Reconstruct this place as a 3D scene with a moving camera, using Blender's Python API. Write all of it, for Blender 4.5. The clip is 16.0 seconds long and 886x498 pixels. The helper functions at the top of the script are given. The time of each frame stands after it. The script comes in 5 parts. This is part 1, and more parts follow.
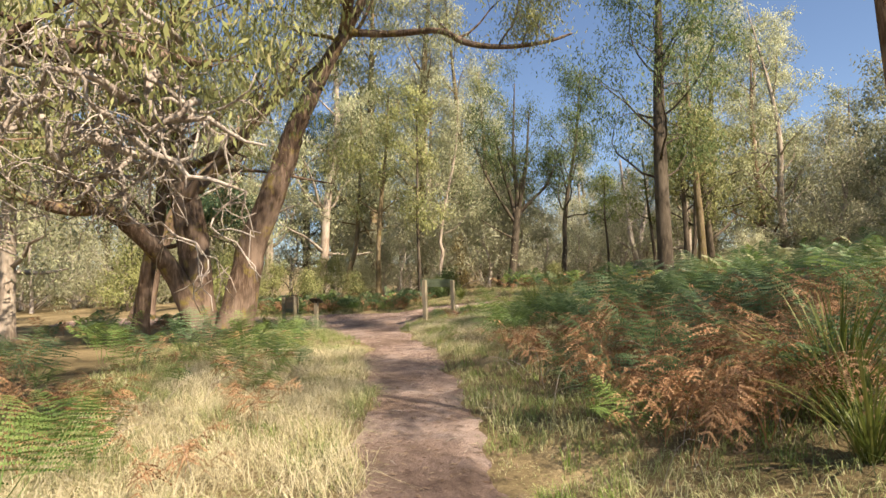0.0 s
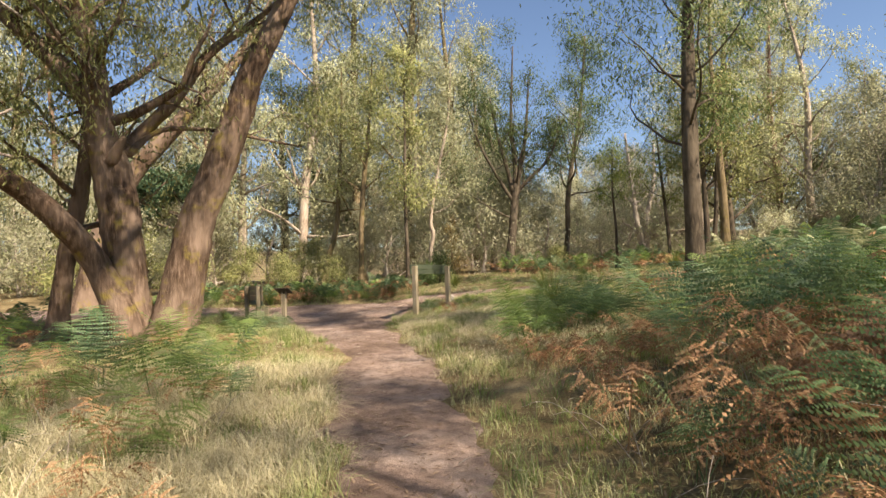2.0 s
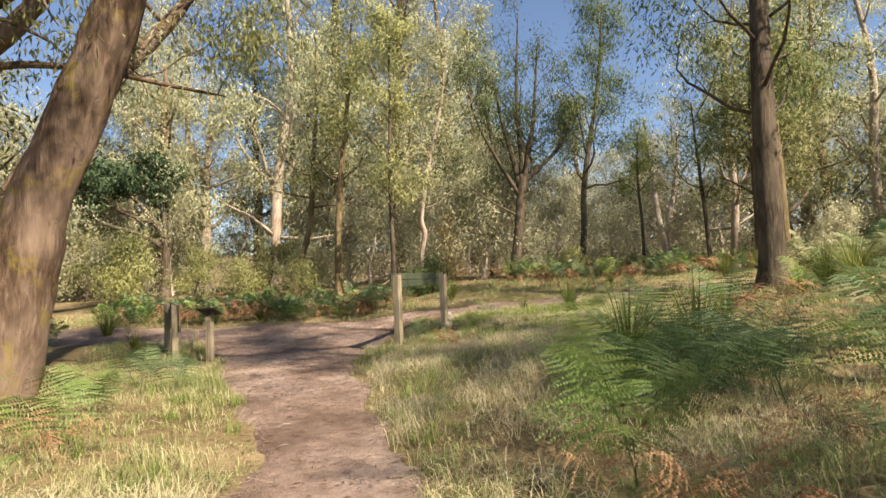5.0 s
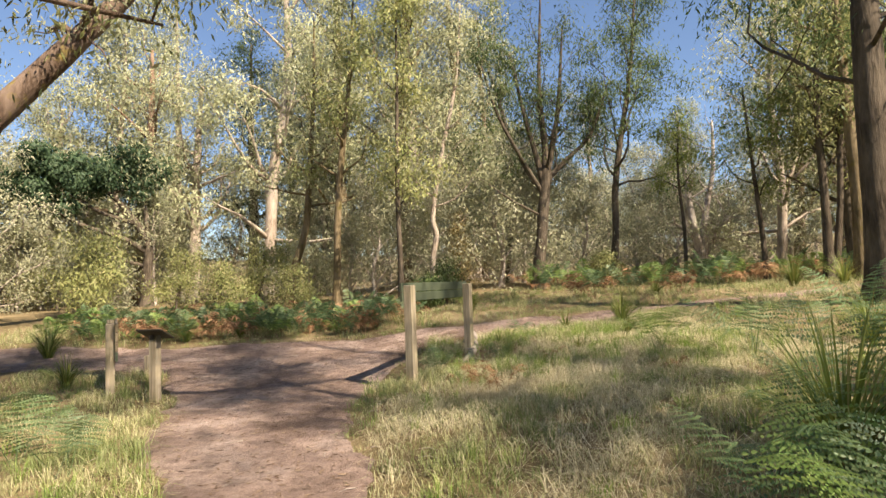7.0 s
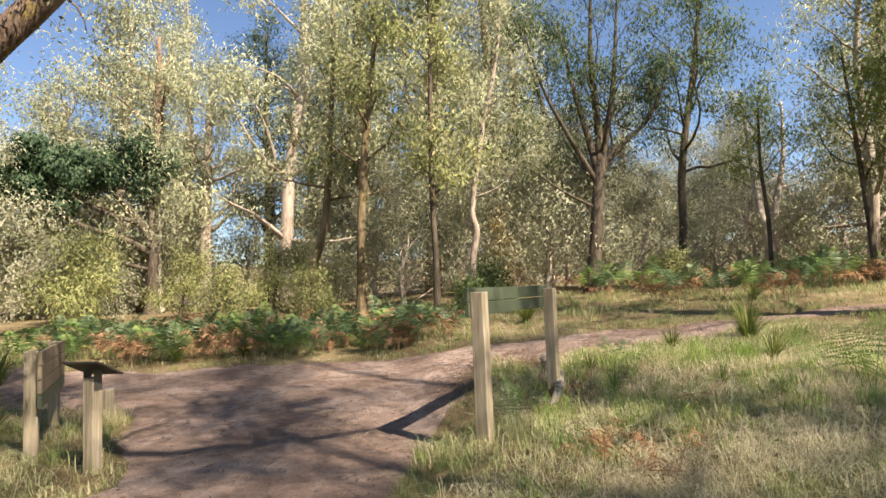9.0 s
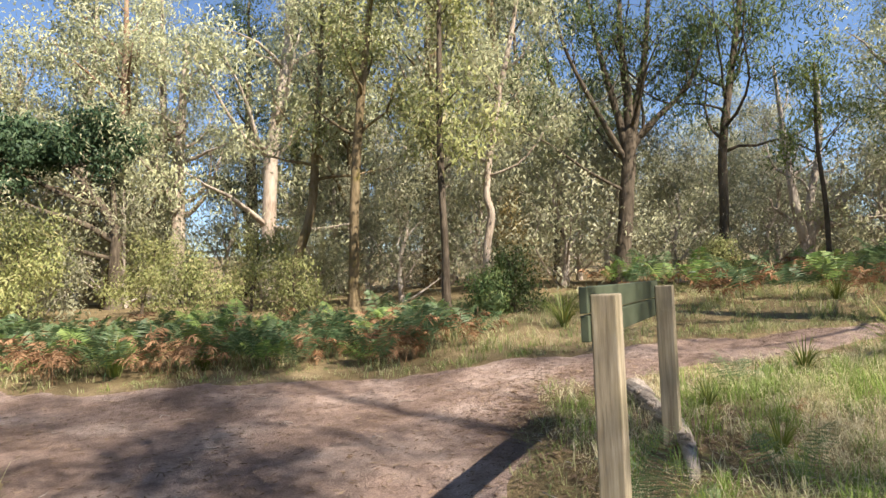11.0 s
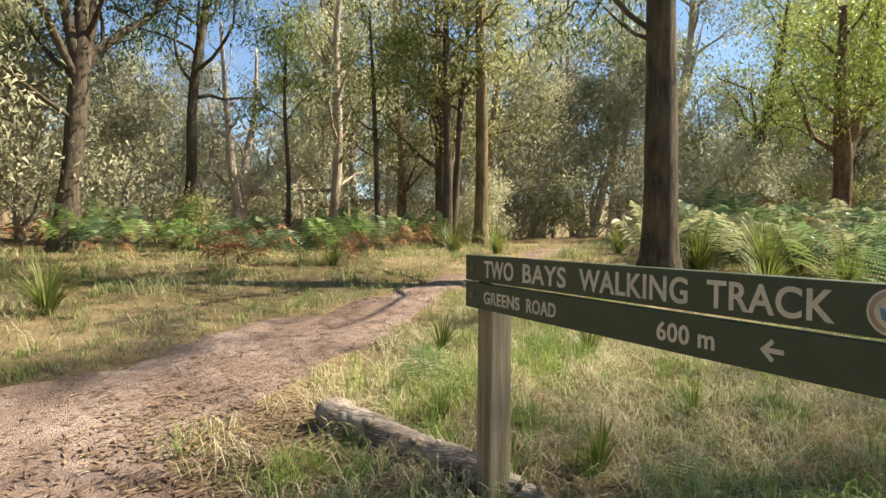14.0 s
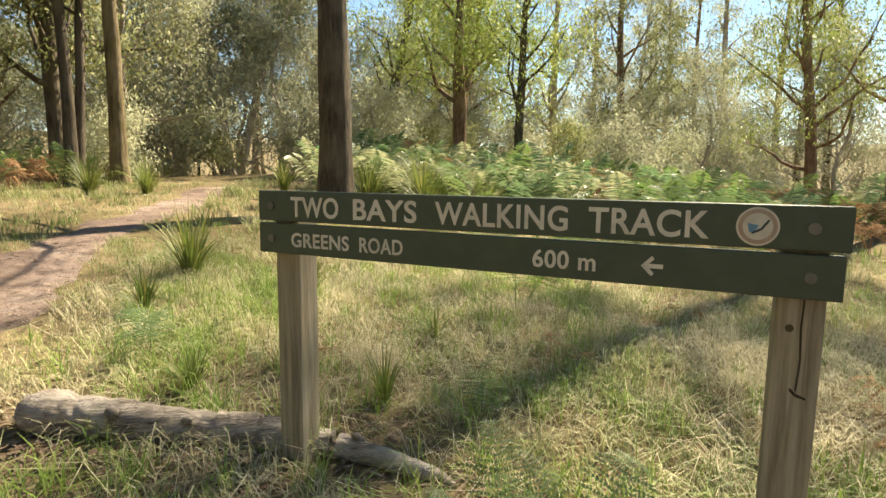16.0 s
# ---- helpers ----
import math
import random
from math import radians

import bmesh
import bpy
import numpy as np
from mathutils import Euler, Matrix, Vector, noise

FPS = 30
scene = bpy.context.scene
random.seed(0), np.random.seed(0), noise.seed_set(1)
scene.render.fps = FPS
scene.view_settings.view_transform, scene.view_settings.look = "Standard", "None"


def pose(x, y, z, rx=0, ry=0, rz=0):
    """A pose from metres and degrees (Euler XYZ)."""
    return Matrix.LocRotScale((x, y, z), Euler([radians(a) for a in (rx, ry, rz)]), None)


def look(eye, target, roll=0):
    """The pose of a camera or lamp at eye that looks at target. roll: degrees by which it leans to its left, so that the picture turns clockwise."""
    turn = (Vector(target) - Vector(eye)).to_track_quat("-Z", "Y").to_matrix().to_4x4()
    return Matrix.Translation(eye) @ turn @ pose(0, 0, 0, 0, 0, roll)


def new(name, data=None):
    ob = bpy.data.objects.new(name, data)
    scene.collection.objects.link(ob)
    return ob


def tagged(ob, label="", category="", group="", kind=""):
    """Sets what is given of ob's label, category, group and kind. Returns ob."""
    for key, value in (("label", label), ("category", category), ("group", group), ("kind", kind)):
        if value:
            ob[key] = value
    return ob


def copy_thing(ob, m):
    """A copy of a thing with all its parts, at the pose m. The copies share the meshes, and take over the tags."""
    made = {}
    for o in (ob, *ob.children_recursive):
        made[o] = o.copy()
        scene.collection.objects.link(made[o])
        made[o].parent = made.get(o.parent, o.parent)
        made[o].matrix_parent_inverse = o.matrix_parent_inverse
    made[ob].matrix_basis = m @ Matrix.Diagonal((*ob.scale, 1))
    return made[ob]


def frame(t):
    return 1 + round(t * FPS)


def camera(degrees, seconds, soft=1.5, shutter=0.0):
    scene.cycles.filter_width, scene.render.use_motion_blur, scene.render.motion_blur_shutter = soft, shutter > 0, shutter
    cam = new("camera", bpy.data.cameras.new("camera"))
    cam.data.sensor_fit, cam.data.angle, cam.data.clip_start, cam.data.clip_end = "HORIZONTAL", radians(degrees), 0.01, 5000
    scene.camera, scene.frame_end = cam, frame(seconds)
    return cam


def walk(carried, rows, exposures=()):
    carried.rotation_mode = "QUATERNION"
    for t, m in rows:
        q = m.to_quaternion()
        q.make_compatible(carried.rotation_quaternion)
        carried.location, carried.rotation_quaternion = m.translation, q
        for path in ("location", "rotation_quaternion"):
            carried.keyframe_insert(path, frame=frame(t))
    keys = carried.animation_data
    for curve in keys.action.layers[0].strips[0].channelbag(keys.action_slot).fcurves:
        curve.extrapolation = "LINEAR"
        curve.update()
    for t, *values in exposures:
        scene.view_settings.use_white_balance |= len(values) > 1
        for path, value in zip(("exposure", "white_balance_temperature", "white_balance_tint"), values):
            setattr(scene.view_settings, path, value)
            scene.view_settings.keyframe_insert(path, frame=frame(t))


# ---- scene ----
cam = camera(75.1, 16.0)
PATH = [
    (0, (-3.178, 2.205, 0.675), (-2.915, 4.182, 0.827), -2.0),
    (0.5, (-3.104, 3.072, 0.727), (-2.841, 5.051, 0.846), -2.0),
    (1, (-3.073, 3.913, 0.771), (-2.802, 5.892, 0.874), -2.1),
    (1.5, (-2.999, 4.754, 0.783), (-2.732, 6.734, 0.884), -2.2),
    (2, (-2.964, 5.551, 0.815), (-2.655, 7.524, 0.909), -2.1),
    (2.5, (-2.845, 6.339, 0.883), (-2.507, 8.308, 0.975), -2.2),
    (3, (-2.672, 7.172, 0.944), (-2.297, 9.135, 1.033), -2.2),
    (3.5, (-2.55, 8.018, 0.924), (-2.174, 9.979, 1.038), -2.3),
    (4, (-2.348, 8.819, 0.921), (-1.996, 10.784, 1.041), -2.3),
    (4.2, (-2.301, 9.135, 0.951), (-1.948, 11.1, 1.065), -2.3),
    (6.3, (-2.105, 12.351, 1.065), (-1.812, 14.327, 1.167), -2.3),
    (6.5, (-2.058, 12.676, 1.088), (-1.761, 14.651, 1.195), -2.3),
    (7, (-2.101, 13.389, 1.12), (-1.78, 15.359, 1.245), -2.1),
    (7.5, (-2.156, 14.122, 1.141), (-1.865, 16.096, 1.277), -2.1),
    (8, (-2.236, 14.929, 1.161), (-1.933, 16.902, 1.292), -2.2),
    (8.5, (-2.27, 15.678, 1.178), (-1.99, 17.654, 1.315), -2.4),
    (9, (-2.269, 16.468, 1.176), (-2.016, 18.447, 1.315), -2.4),
    (9.2, (-2.283, 16.754, 1.186), (-2.028, 18.733, 1.321), -2.4),
    (11.5, (-2.570, 19.911, 1.252), (-2.233, 21.880, 1.352), -1.6),
    (12, (-2.695, 20.581, 1.309), (-2.100, 22.489, 1.365), -1.2),
    (12.4, (-2.757, 21.02, 1.328), (-1.907, 22.831, 1.362), -1.2),
    (12.5, (-2.768, 21.127, 1.327), (-1.848, 22.903, 1.351), -0.9),
    (13, (-2.800, 21.677, 1.37), (-1.505, 23.201, 1.381), -0.4),
    (13.5, (-2.892, 22.122, 1.359), (-1.286, 23.313, 1.357), -0.0),
    (14, (-2.896, 22.578, 1.288), (-1.070, 23.392, 1.232), 0.4),
    (14.5, (-2.899, 22.922, 1.269), (-0.944, 23.325, 1.14), 0.9),
    (15, (-2.925, 23.172, 1.255), (-0.934, 23.239, 1.074), 0.9),
    (15.5, (-2.839, 23.326, 1.242), (-0.861, 23.131, 1.016), 0.8),
    (16, (-2.732, 23.414, 1.252), (-0.787, 23.023, 0.995), 0.6),
]
walk(cam, [(t, look(eye, target, roll)) for t, eye, target, roll in PATH], [(0, 1.27, 6850, 15), (4, 1.25, 6950, 15), (9, 1.4, 6550, 15), (12, 1.4, 6200, 13), (14.5, 1.56, 6850, 8), (16, 1.7, 7100, 6)])

# ---- world, sun, exposure ----
SUN_EL, SUN_AZ = 46.0, 143.0          # degrees above the horizon; clockwise from +y
world = bpy.data.worlds.new("world")
scene.world = world
world.use_nodes = True
wn = world.node_tree.nodes
sky = wn.new("ShaderNodeTexSky")
sky.sky_type, sky.sun_disc = "NISHITA", False
sky.sun_elevation, sky.sun_rotation = radians(SUN_EL), radians(SUN_AZ)
sky.air_density, sky.dust_density, sky.ozone_density = 1.0, 0.0, 3.0
wn["Background"].inputs["Strength"].default_value = 0.068
world.node_tree.links.new(sky.outputs[0], wn["Background"].inputs["Color"])
sun = new("sun", bpy.data.lights.new("sun", "SUN"))
sun.data.energy, sun.data.angle, sun.data.color = 5.0, radians(0.6), (1.0, 0.88, 0.70)
to_sun = Vector((math.sin(radians(SUN_AZ)) * math.cos(radians(SUN_EL)), math.cos(radians(SUN_AZ)) * math.cos(radians(SUN_EL)), math.sin(radians(SUN_EL))))
sun.matrix_world = look((0, 0, 40), Vector((0, 0, 40)) - to_sun)


# ---- materials ----
def shader(name, rough=0.8, spec=0.3):
    m = bpy.data.materials.new(name)
    m.use_nodes = True
    b = m.node_tree.nodes["Principled BSDF"]
    b.inputs["Roughness"].default_value = rough
    b.inputs["Specular IOR Level"].default_value = spec
    return m, m.node_tree.nodes, m.node_tree.links, b


def ramp(n, l, src, stops):
    r = n.new("ShaderNodeValToRGB")
    while len(r.color_ramp.elements) < len(stops):
        r.color_ramp.elements.new(0.5)
    for e, (p, c) in zip(r.color_ramp.elements, stops):
        e.position, e.color = p, (*c, 1)
    l.new(src, r.inputs[0])
    return r.outputs[0]


def noise_tex(n, l, scale, detail=4.0, rough=0.6, stretch=None, space="Object"):
    t = n.new("ShaderNodeTexNoise")
    t.inputs["Scale"].default_value, t.inputs["Detail"].default_value, t.inputs["Roughness"].default_value = scale, detail, rough
    if space == "World":
        src = n.new("ShaderNodeNewGeometry").outputs["Position"]
    else:
        src = n.new("ShaderNodeTexCoord").outputs["Object"]
    if stretch:
        mp = n.new("ShaderNodeMapping")
        mp.inputs["Scale"].default_value = stretch
        l.new(src, mp.inputs[0])
        src = mp.outputs[0]
    l.new(src, t.inputs["Vector"])
    return t.outputs[0]


def mix(n, l, fac, a, b, mode="MIX"):
    x = n.new("ShaderNodeMix")
    x.data_type, x.blend_type = "RGBA", mode
    for sock, v in ((x.inputs[0], fac), (x.inputs[6], a), (x.inputs[7], b)):
        if isinstance(v, (int, float)):
            sock.default_value = v
        elif isinstance(v, tuple):
            sock.default_value = (*v, 1)
        else:
            l.new(v, sock)
    return x.outputs[2]


def bump(n, l, b, height, strength, distance):
    u = n.new("ShaderNodeBump")
    u.inputs["Strength"].default_value, u.inputs["Distance"].default_value = strength, distance
    l.new(height, u.inputs["Height"])
    l.new(u.outputs[0], b.inputs["Normal"])


def leaf_material(name, stops, patch, rough=0.55, glow=0.38, spec=0.3, per_object=0.25, fresh=None):
    """Leaves: colour varies leaf by leaf, clump by clump and plant by plant; light passes through."""
    m, n, l, b = shader(name, rough, spec)
    geo = n.new("ShaderNodeNewGeometry")
    col = ramp(n, l, geo.outputs["Random Per Island"], stops)
    big = noise_tex(n, l, 0.7, 3.0, 0.6, space="World")
    col = mix(n, l, ramp(n, l, big, [(0.38, (0, 0, 0)), (0.66, (0.75, 0.75, 0.75))]), col, patch)
    if fresh:
        green = noise_tex(n, l, 1.15, 4.0, 0.65, (1, 1, 0.1), space="World")
        col = mix(n, l, ramp(n, l, green, [(0.46, (0, 0, 0)), (0.60, (0.8, 0.8, 0.8))]), col, fresh)
    info = n.new("ShaderNodeObjectInfo")
    hs = n.new("ShaderNodeHueSaturation")
    mr = n.new("ShaderNodeMapRange")
    mr.inputs[3].default_value, mr.inputs[4].default_value = 1 - per_object, 1 + per_object
    l.new(info.outputs["Random"], mr.inputs[0])
    l.new(mr.outputs[0], hs.inputs["Value"])
    l.new(col, hs.inputs["Color"])
    l.new(hs.outputs[0], b.inputs["Base Color"])
    tr = n.new("ShaderNodeBsdfTranslucent")
    l.new(hs.outputs[0], tr.inputs["Color"])
    ms = n.new("ShaderNodeMixShader")
    ms.inputs[0].default_value = glow
    l.new(b.outputs[0], ms.inputs[1])
    l.new(tr.outputs[0], ms.inputs[2])
    l.new(ms.outputs[0], n["Material Output"].inputs["Surface"])
    return m


def bark_material(name, dark, mid, pale, scale=1.0, moss=None, grain=(1, 1, 0.16)):
    m, n, l, b = shader(name, 0.9, 0.15)
    fine = noise_tex(n, l, 14 * scale, 6, 0.7, grain)
    big = noise_tex(n, l, 1.6 * scale, 3, 0.6, (1, 1, 0.5))
    col = ramp(n, l, fine, [(0.30, dark), (0.52, mid), (0.72, pale)])
    col = mix(n, l, ramp(n, l, big, [(0.42, (0, 0, 0)), (0.62, (0.7, 0.7, 0.7))]), col, pale)
    if moss:
        patch = noise_tex(n, l, 2.3, 4, 0.65)
        col = mix(n, l, ramp(n, l, patch, [(0.55, (0, 0, 0)), (0.68, (0.85, 0.85, 0.85))]), col, moss)
    l.new(col, b.inputs["Base Color"])
    bump(n, l, b, fine, 1.0, 0.05)
    return m


GUM_LEAF = leaf_material("gum_leaf", [(0.0, (0.15, 0.19, 0.07)), (0.4, (0.24, 0.27, 0.105)), (0.75, (0.33, 0.34, 0.155)), (1.0, (0.43, 0.38, 0.2))], (0.32, 0.33, 0.13), 0.6, 0.38, 0.15)
PALE_LEAF = leaf_material("pale_gum_leaf", [(0.0, (0.28, 0.31, 0.18)), (0.5, (0.39, 0.41, 0.255)), (1.0, (0.49, 0.48, 0.33))], (0.43, 0.44, 0.25), 0.6, 0.38, 0.15)
DARK_LEAF = leaf_material("dark_leaf", [(0.0, (0.04, 0.08, 0.028)), (0.5, (0.075, 0.125, 0.045)), (1.0, (0.16, 0.20, 0.07))], (0.13, 0.165, 0.055))
FRESH_LEAF = leaf_material("fresh_leaf", [(0.0, (0.17, 0.24, 0.05)), (0.5, (0.28, 0.36, 0.075)), (1.0, (0.43, 0.47, 0.14))], (0.33, 0.38, 0.10))
UMBRELLA_LEAF = leaf_material("blue_green_leaf", [(0.0, (0.035, 0.075, 0.04)), (0.5, (0.07, 0.125, 0.065)), (1.0, (0.13, 0.19, 0.09))], (0.08, 0.13, 0.065))
SCRUB_LEAF = leaf_material("scrub_leaf", [(0.0, (0.35, 0.355, 0.235)), (0.5, (0.43, 0.425, 0.30)), (1.0, (0.52, 0.495, 0.375))], (0.37, 0.395, 0.23), 0.7, 0.38, 0.1)
FERN_GREEN = leaf_material("green_bracken", [(0.0, (0.09, 0.18, 0.045)), (0.6, (0.16, 0.27, 0.075)), (1.0, (0.28, 0.35, 0.11))], (0.22, 0.28, 0.09), 0.5, 0.42, 0.25)
FERN_BLUE = leaf_material("shade_bracken", [(0.0, (0.07, 0.15, 0.065)), (0.6, (0.13, 0.22, 0.10)), (1.0, (0.26, 0.33, 0.17))], (0.19, 0.26, 0.12), 0.45, 0.4, 0.35)
# green bracken with the sheen of full sun put into a paler colour
FERN_PALE = leaf_material("sheen_bracken", [(0.0, (0.24, 0.29, 0.13)), (0.5, (0.40, 0.43, 0.24)), (1.0, (0.58, 0.56, 0.38))], (0.44, 0.46, 0.26), 0.4, 0.4, 0.5)
FERN_BROWN = leaf_material("dead_bracken", [(0.0, (0.18, 0.09, 0.045)), (0.5, (0.34, 0.18, 0.09)), (1.0, (0.54, 0.36, 0.22))], (0.42, 0.27, 0.16), 0.8, 0.25, 0.1)
GRASS = leaf_material("grass_blade", [(0.0, (0.15, 0.21, 0.05)), (0.35, (0.26, 0.32, 0.09)), (0.6, (0.45, 0.44, 0.22)), (1.0, (0.68, 0.61, 0.42))], (0.52, 0.49, 0.29), 0.6, 0.3, 0.25, 0.1, (0.15, 0.22, 0.055))
TUSSOCK = leaf_material("tussock_blade", [(0.0, (0.07, 0.11, 0.025)), (0.55, (0.15, 0.20, 0.04)), (0.85, (0.30, 0.30, 0.09)), (1.0, (0.5, 0.40, 0.18))], (0.17, 0.21, 0.05), 0.5, 0.3, 0.35)
LITTER = leaf_material("leaf_litter", [(0.0, (0.08, 0.05, 0.032)), (0.5, (0.18, 0.12, 0.078)), (1.0, (0.34, 0.26, 0.18))], (0.18, 0.125, 0.085), 0.8, 0.05, 0.2, 0.0)

BARK_GUM = bark_material("gum_bark", (0.035, 0.022, 0.015), (0.115, 0.077, 0.053), (0.29, 0.215, 0.165), moss=(0.25, 0.2, 0.05))
BARK_DARK = bark_material("dark_bark", (0.028, 0.023, 0.017), (0.08, 0.064, 0.047), (0.165, 0.135, 0.10))
BARK_RED = bark_material("stringy_bark", (0.075, 0.04, 0.024), (0.19, 0.115, 0.072), (0.36, 0.26, 0.185))
BARK_PALE = bark_material("pale_bark", (0.17, 0.125, 0.09), (0.37, 0.30, 0.235), (0.52, 0.45, 0.37))
BARK_GREEN = bark_material("mossy_bark", (0.05, 0.038, 0.02), (0.145, 0.112, 0.062), (0.27, 0.21, 0.13), moss=(0.18, 0.15, 0.045))
DEADWOOD = bark_material("weathered_wood", (0.16, 0.12, 0.095), (0.40, 0.34, 0.29), (0.58, 0.52, 0.46), 1.4)

LOGWOOD = bark_material("log_wood", (0.06, 0.045, 0.035), (0.36, 0.30, 0.25), (0.56, 0.49, 0.42), 1.9, None, (1, 0.12, 1))


def soil_material():
    m, n, l, b = shader("soil", 0.95, 0.1)
    big = noise_tex(n, l, 0.55, 5, 0.65)
    fine = noise_tex(n, l, 22, 5, 0.75)
    col = ramp(n, l, big, [(0.3, (0.12, 0.096, 0.052)), (0.5, (0.21, 0.168, 0.096)), (0.7, (0.34, 0.275, 0.17))])
    col = mix(n, l, 0.7, col, ramp(n, l, fine, [(0.3, (0.35, 0.33, 0.3)), (0.7, (1.35, 1.3, 1.2))]), "MULTIPLY")
    l.new(col, b.inputs["Base Color"])
    bump(n, l, b, fine, 0.8, 0.04)
    return m


def path_material():
    m, n, l, b = shader("trodden_gravel", 0.92, 0.15)
    big = noise_tex(n, l, 0.8, 4, 0.6)
    mid = noise_tex(n, l, 6, 5, 0.7)
    fine = noise_tex(n, l, 60, 4, 0.75)
    col = ramp(n, l, big, [(0.32, (0.19, 0.137, 0.112)), (0.5, (0.32, 0.24, 0.205)), (0.68, (0.48, 0.385, 0.34))])
    col = mix(n, l, 0.6, col, ramp(n, l, mid, [(0.3, (0.42, 0.36, 0.32)), (0.5, (0.95, 0.93, 0.9)), (0.72, (1.4, 1.36, 1.3))]), "MULTIPLY")
    col = mix(n, l, 0.7, col, ramp(n, l, fine, [(0.3, (0.5, 0.46, 0.42)), (0.55, (1.0, 1.0, 1.0)), (0.75, (1.5, 1.5, 1.5))]), "MULTIPLY")
    l.new(col, b.inputs["Base Color"])
    s = n.new("ShaderNodeMath")
    s.operation = "ADD"
    l.new(mid, s.inputs[0])
    l.new(fine, s.inputs[1])
    bump(n, l, b, s.outputs[0], 1.0, 0.035)
    return m


def timber_material(name, dark, mid, pale, rough=0.85):
    m, n, l, b = shader(name, rough, 0.2)
    grain = noise_tex(n, l, 30, 5, 0.7, (1, 1, 0.05))
    patch = noise_tex(n, l, 3.5, 4, 0.65, (1, 1, 0.4))
    col = ramp(n, l, grain, [(0.3, dark), (0.52, mid), (0.75, pale)])
    col = mix(n, l, ramp(n, l, patch, [(0.45, (0, 0, 0)), (0.7, (0.55, 0.55, 0.55))]), col, (0.30, 0.26, 0.12))
    l.new(col, b.inputs["Base Color"])
    bump(n, l, b, grain, 0.5, 0.006)
    return m


def paint_material(name, base, worn, rough=0.55, amount=0.35):
    m, n, l, b = shader(name, rough, 0.35)
    patch = noise_tex(n, l, 9, 5, 0.7)
    fine = noise_tex(n, l, 70, 3, 0.7)
    col = mix(n, l, ramp(n, l, patch, [(0.45, (0, 0, 0)), (0.72, (amount, amount, amount))]), base, worn)
    l.new(col, b.inputs["Base Color"])
    bump(n, l, b, fine, 0.25, 0.003)
    return m


SOIL, GRAVEL = soil_material(), path_material()
POST_WOOD = timber_material("post_timber", (0.18, 0.145, 0.10), (0.36, 0.305, 0.22), (0.53, 0.465, 0.365))
BOARD_GREEN = paint_material("green_board_paint", (0.075, 0.094, 0.06), (0.13, 0.145, 0.095))
LETTER_CREAM = paint_material("cream_letter_paint", (0.72, 0.66, 0.55), (0.42, 0.38, 0.30), 0.6, 0.6)
BADGE_RING = paint_material("badge_red_brown", (0.42, 0.30, 0.22), (0.55, 0.46, 0.36), 0.5, 0.4)
BADGE_BLUE = paint_material("badge_blue", (0.13, 0.27, 0.42), (0.3, 0.4, 0.45), 0.5, 0.4)
BADGE_DARK = paint_material("badge_dark", (0.04, 0.05, 0.06), (0.2, 0.2, 0.2), 0.5, 0.3)
METAL = paint_material("dull_metal", (0.17, 0.16, 0.14), (0.3, 0.28, 0.25), 0.45, 0.5)
METAL.node_tree.nodes["Principled BSDF"].inputs["Metallic"].default_value = 0.6
PLATE = paint_material("dark_panel", (0.035, 0.03, 0.025), (0.10, 0.09, 0.07), 0.5, 0.4)
WOODEND = timber_material("cut_timber", (0.14, 0.10, 0.065), (0.28, 0.22, 0.15), (0.42, 0.35, 0.26))


# ---- the lie of the land ----
def smooth(a, b, v):
    t = min(1.0, max(0.0, (v - a) / (b - a)))
    return t * t * (3 - 2 * t)


def along(y, rows):
    """A value that runs smoothly from row to row of (y, value)."""
    for (y0, v0), (y1, v1) in zip(rows, rows[1:]):
        if y < y1:
            return v0 + (v1 - v0) * smooth(y0, y1, y) * 0.5 + (v1 - v0) * min(1.0, max(0.0, (y - y0) / (y1 - y0))) * 0.5
    return rows[-1][1]


WEST_EDGE = [(-12, -3.9), (7, -3.35), (11, -3.2), (15.5, -3.2), (18.6, -3.6), (20.0, -4.25), (22, -4.6), (24, -5.2), (26, -6.0)]
EAST_EDGE = [(-12, -2.6), (7, -2.15), (11, -1.88), (15, -1.75), (18, -2.05), (21.5, -2.2), (23, -1.55), (24.2, -1.05), (26, -0.3)]
RISE = [(-12, -1.45), (2, -1.0), (6, -0.88), (11.3, -0.72), (13.8, -0.62), (18, -0.5), (22.4, -0.42), (26, -0.24), (30, 0.03), (34, 0.29), (40, 0.58), (60, 0.95), (61, 0.95)]


def track(x):
    """The middle of the wider track that crosses at the junction."""
    return 26.45 - 0.10 * smooth(-3, 1, x) + 0.10 * math.sin(x * 0.4) + (0.0 if x > -6 else 0.25 * (-6 - x))


def trodden(x, y):
    """How far a place lies inside the trodden ground, in metres (minus: outside)."""
    a = min(x - along(y, WEST_EDGE), along(y, EAST_EDGE) - x) if y < 26 else -9
    b = (0.80 + 0.55 * smooth(1, -3, x) - 0.42 * smooth(1.5, 5, x)) - abs(y - track(x))
    return max(a, b) + 0.26 * (noise.noise((x * 1.1, y * 1.1, 0)) + 0.5 * noise.noise((x * 3.1, y * 3.1, 5)))


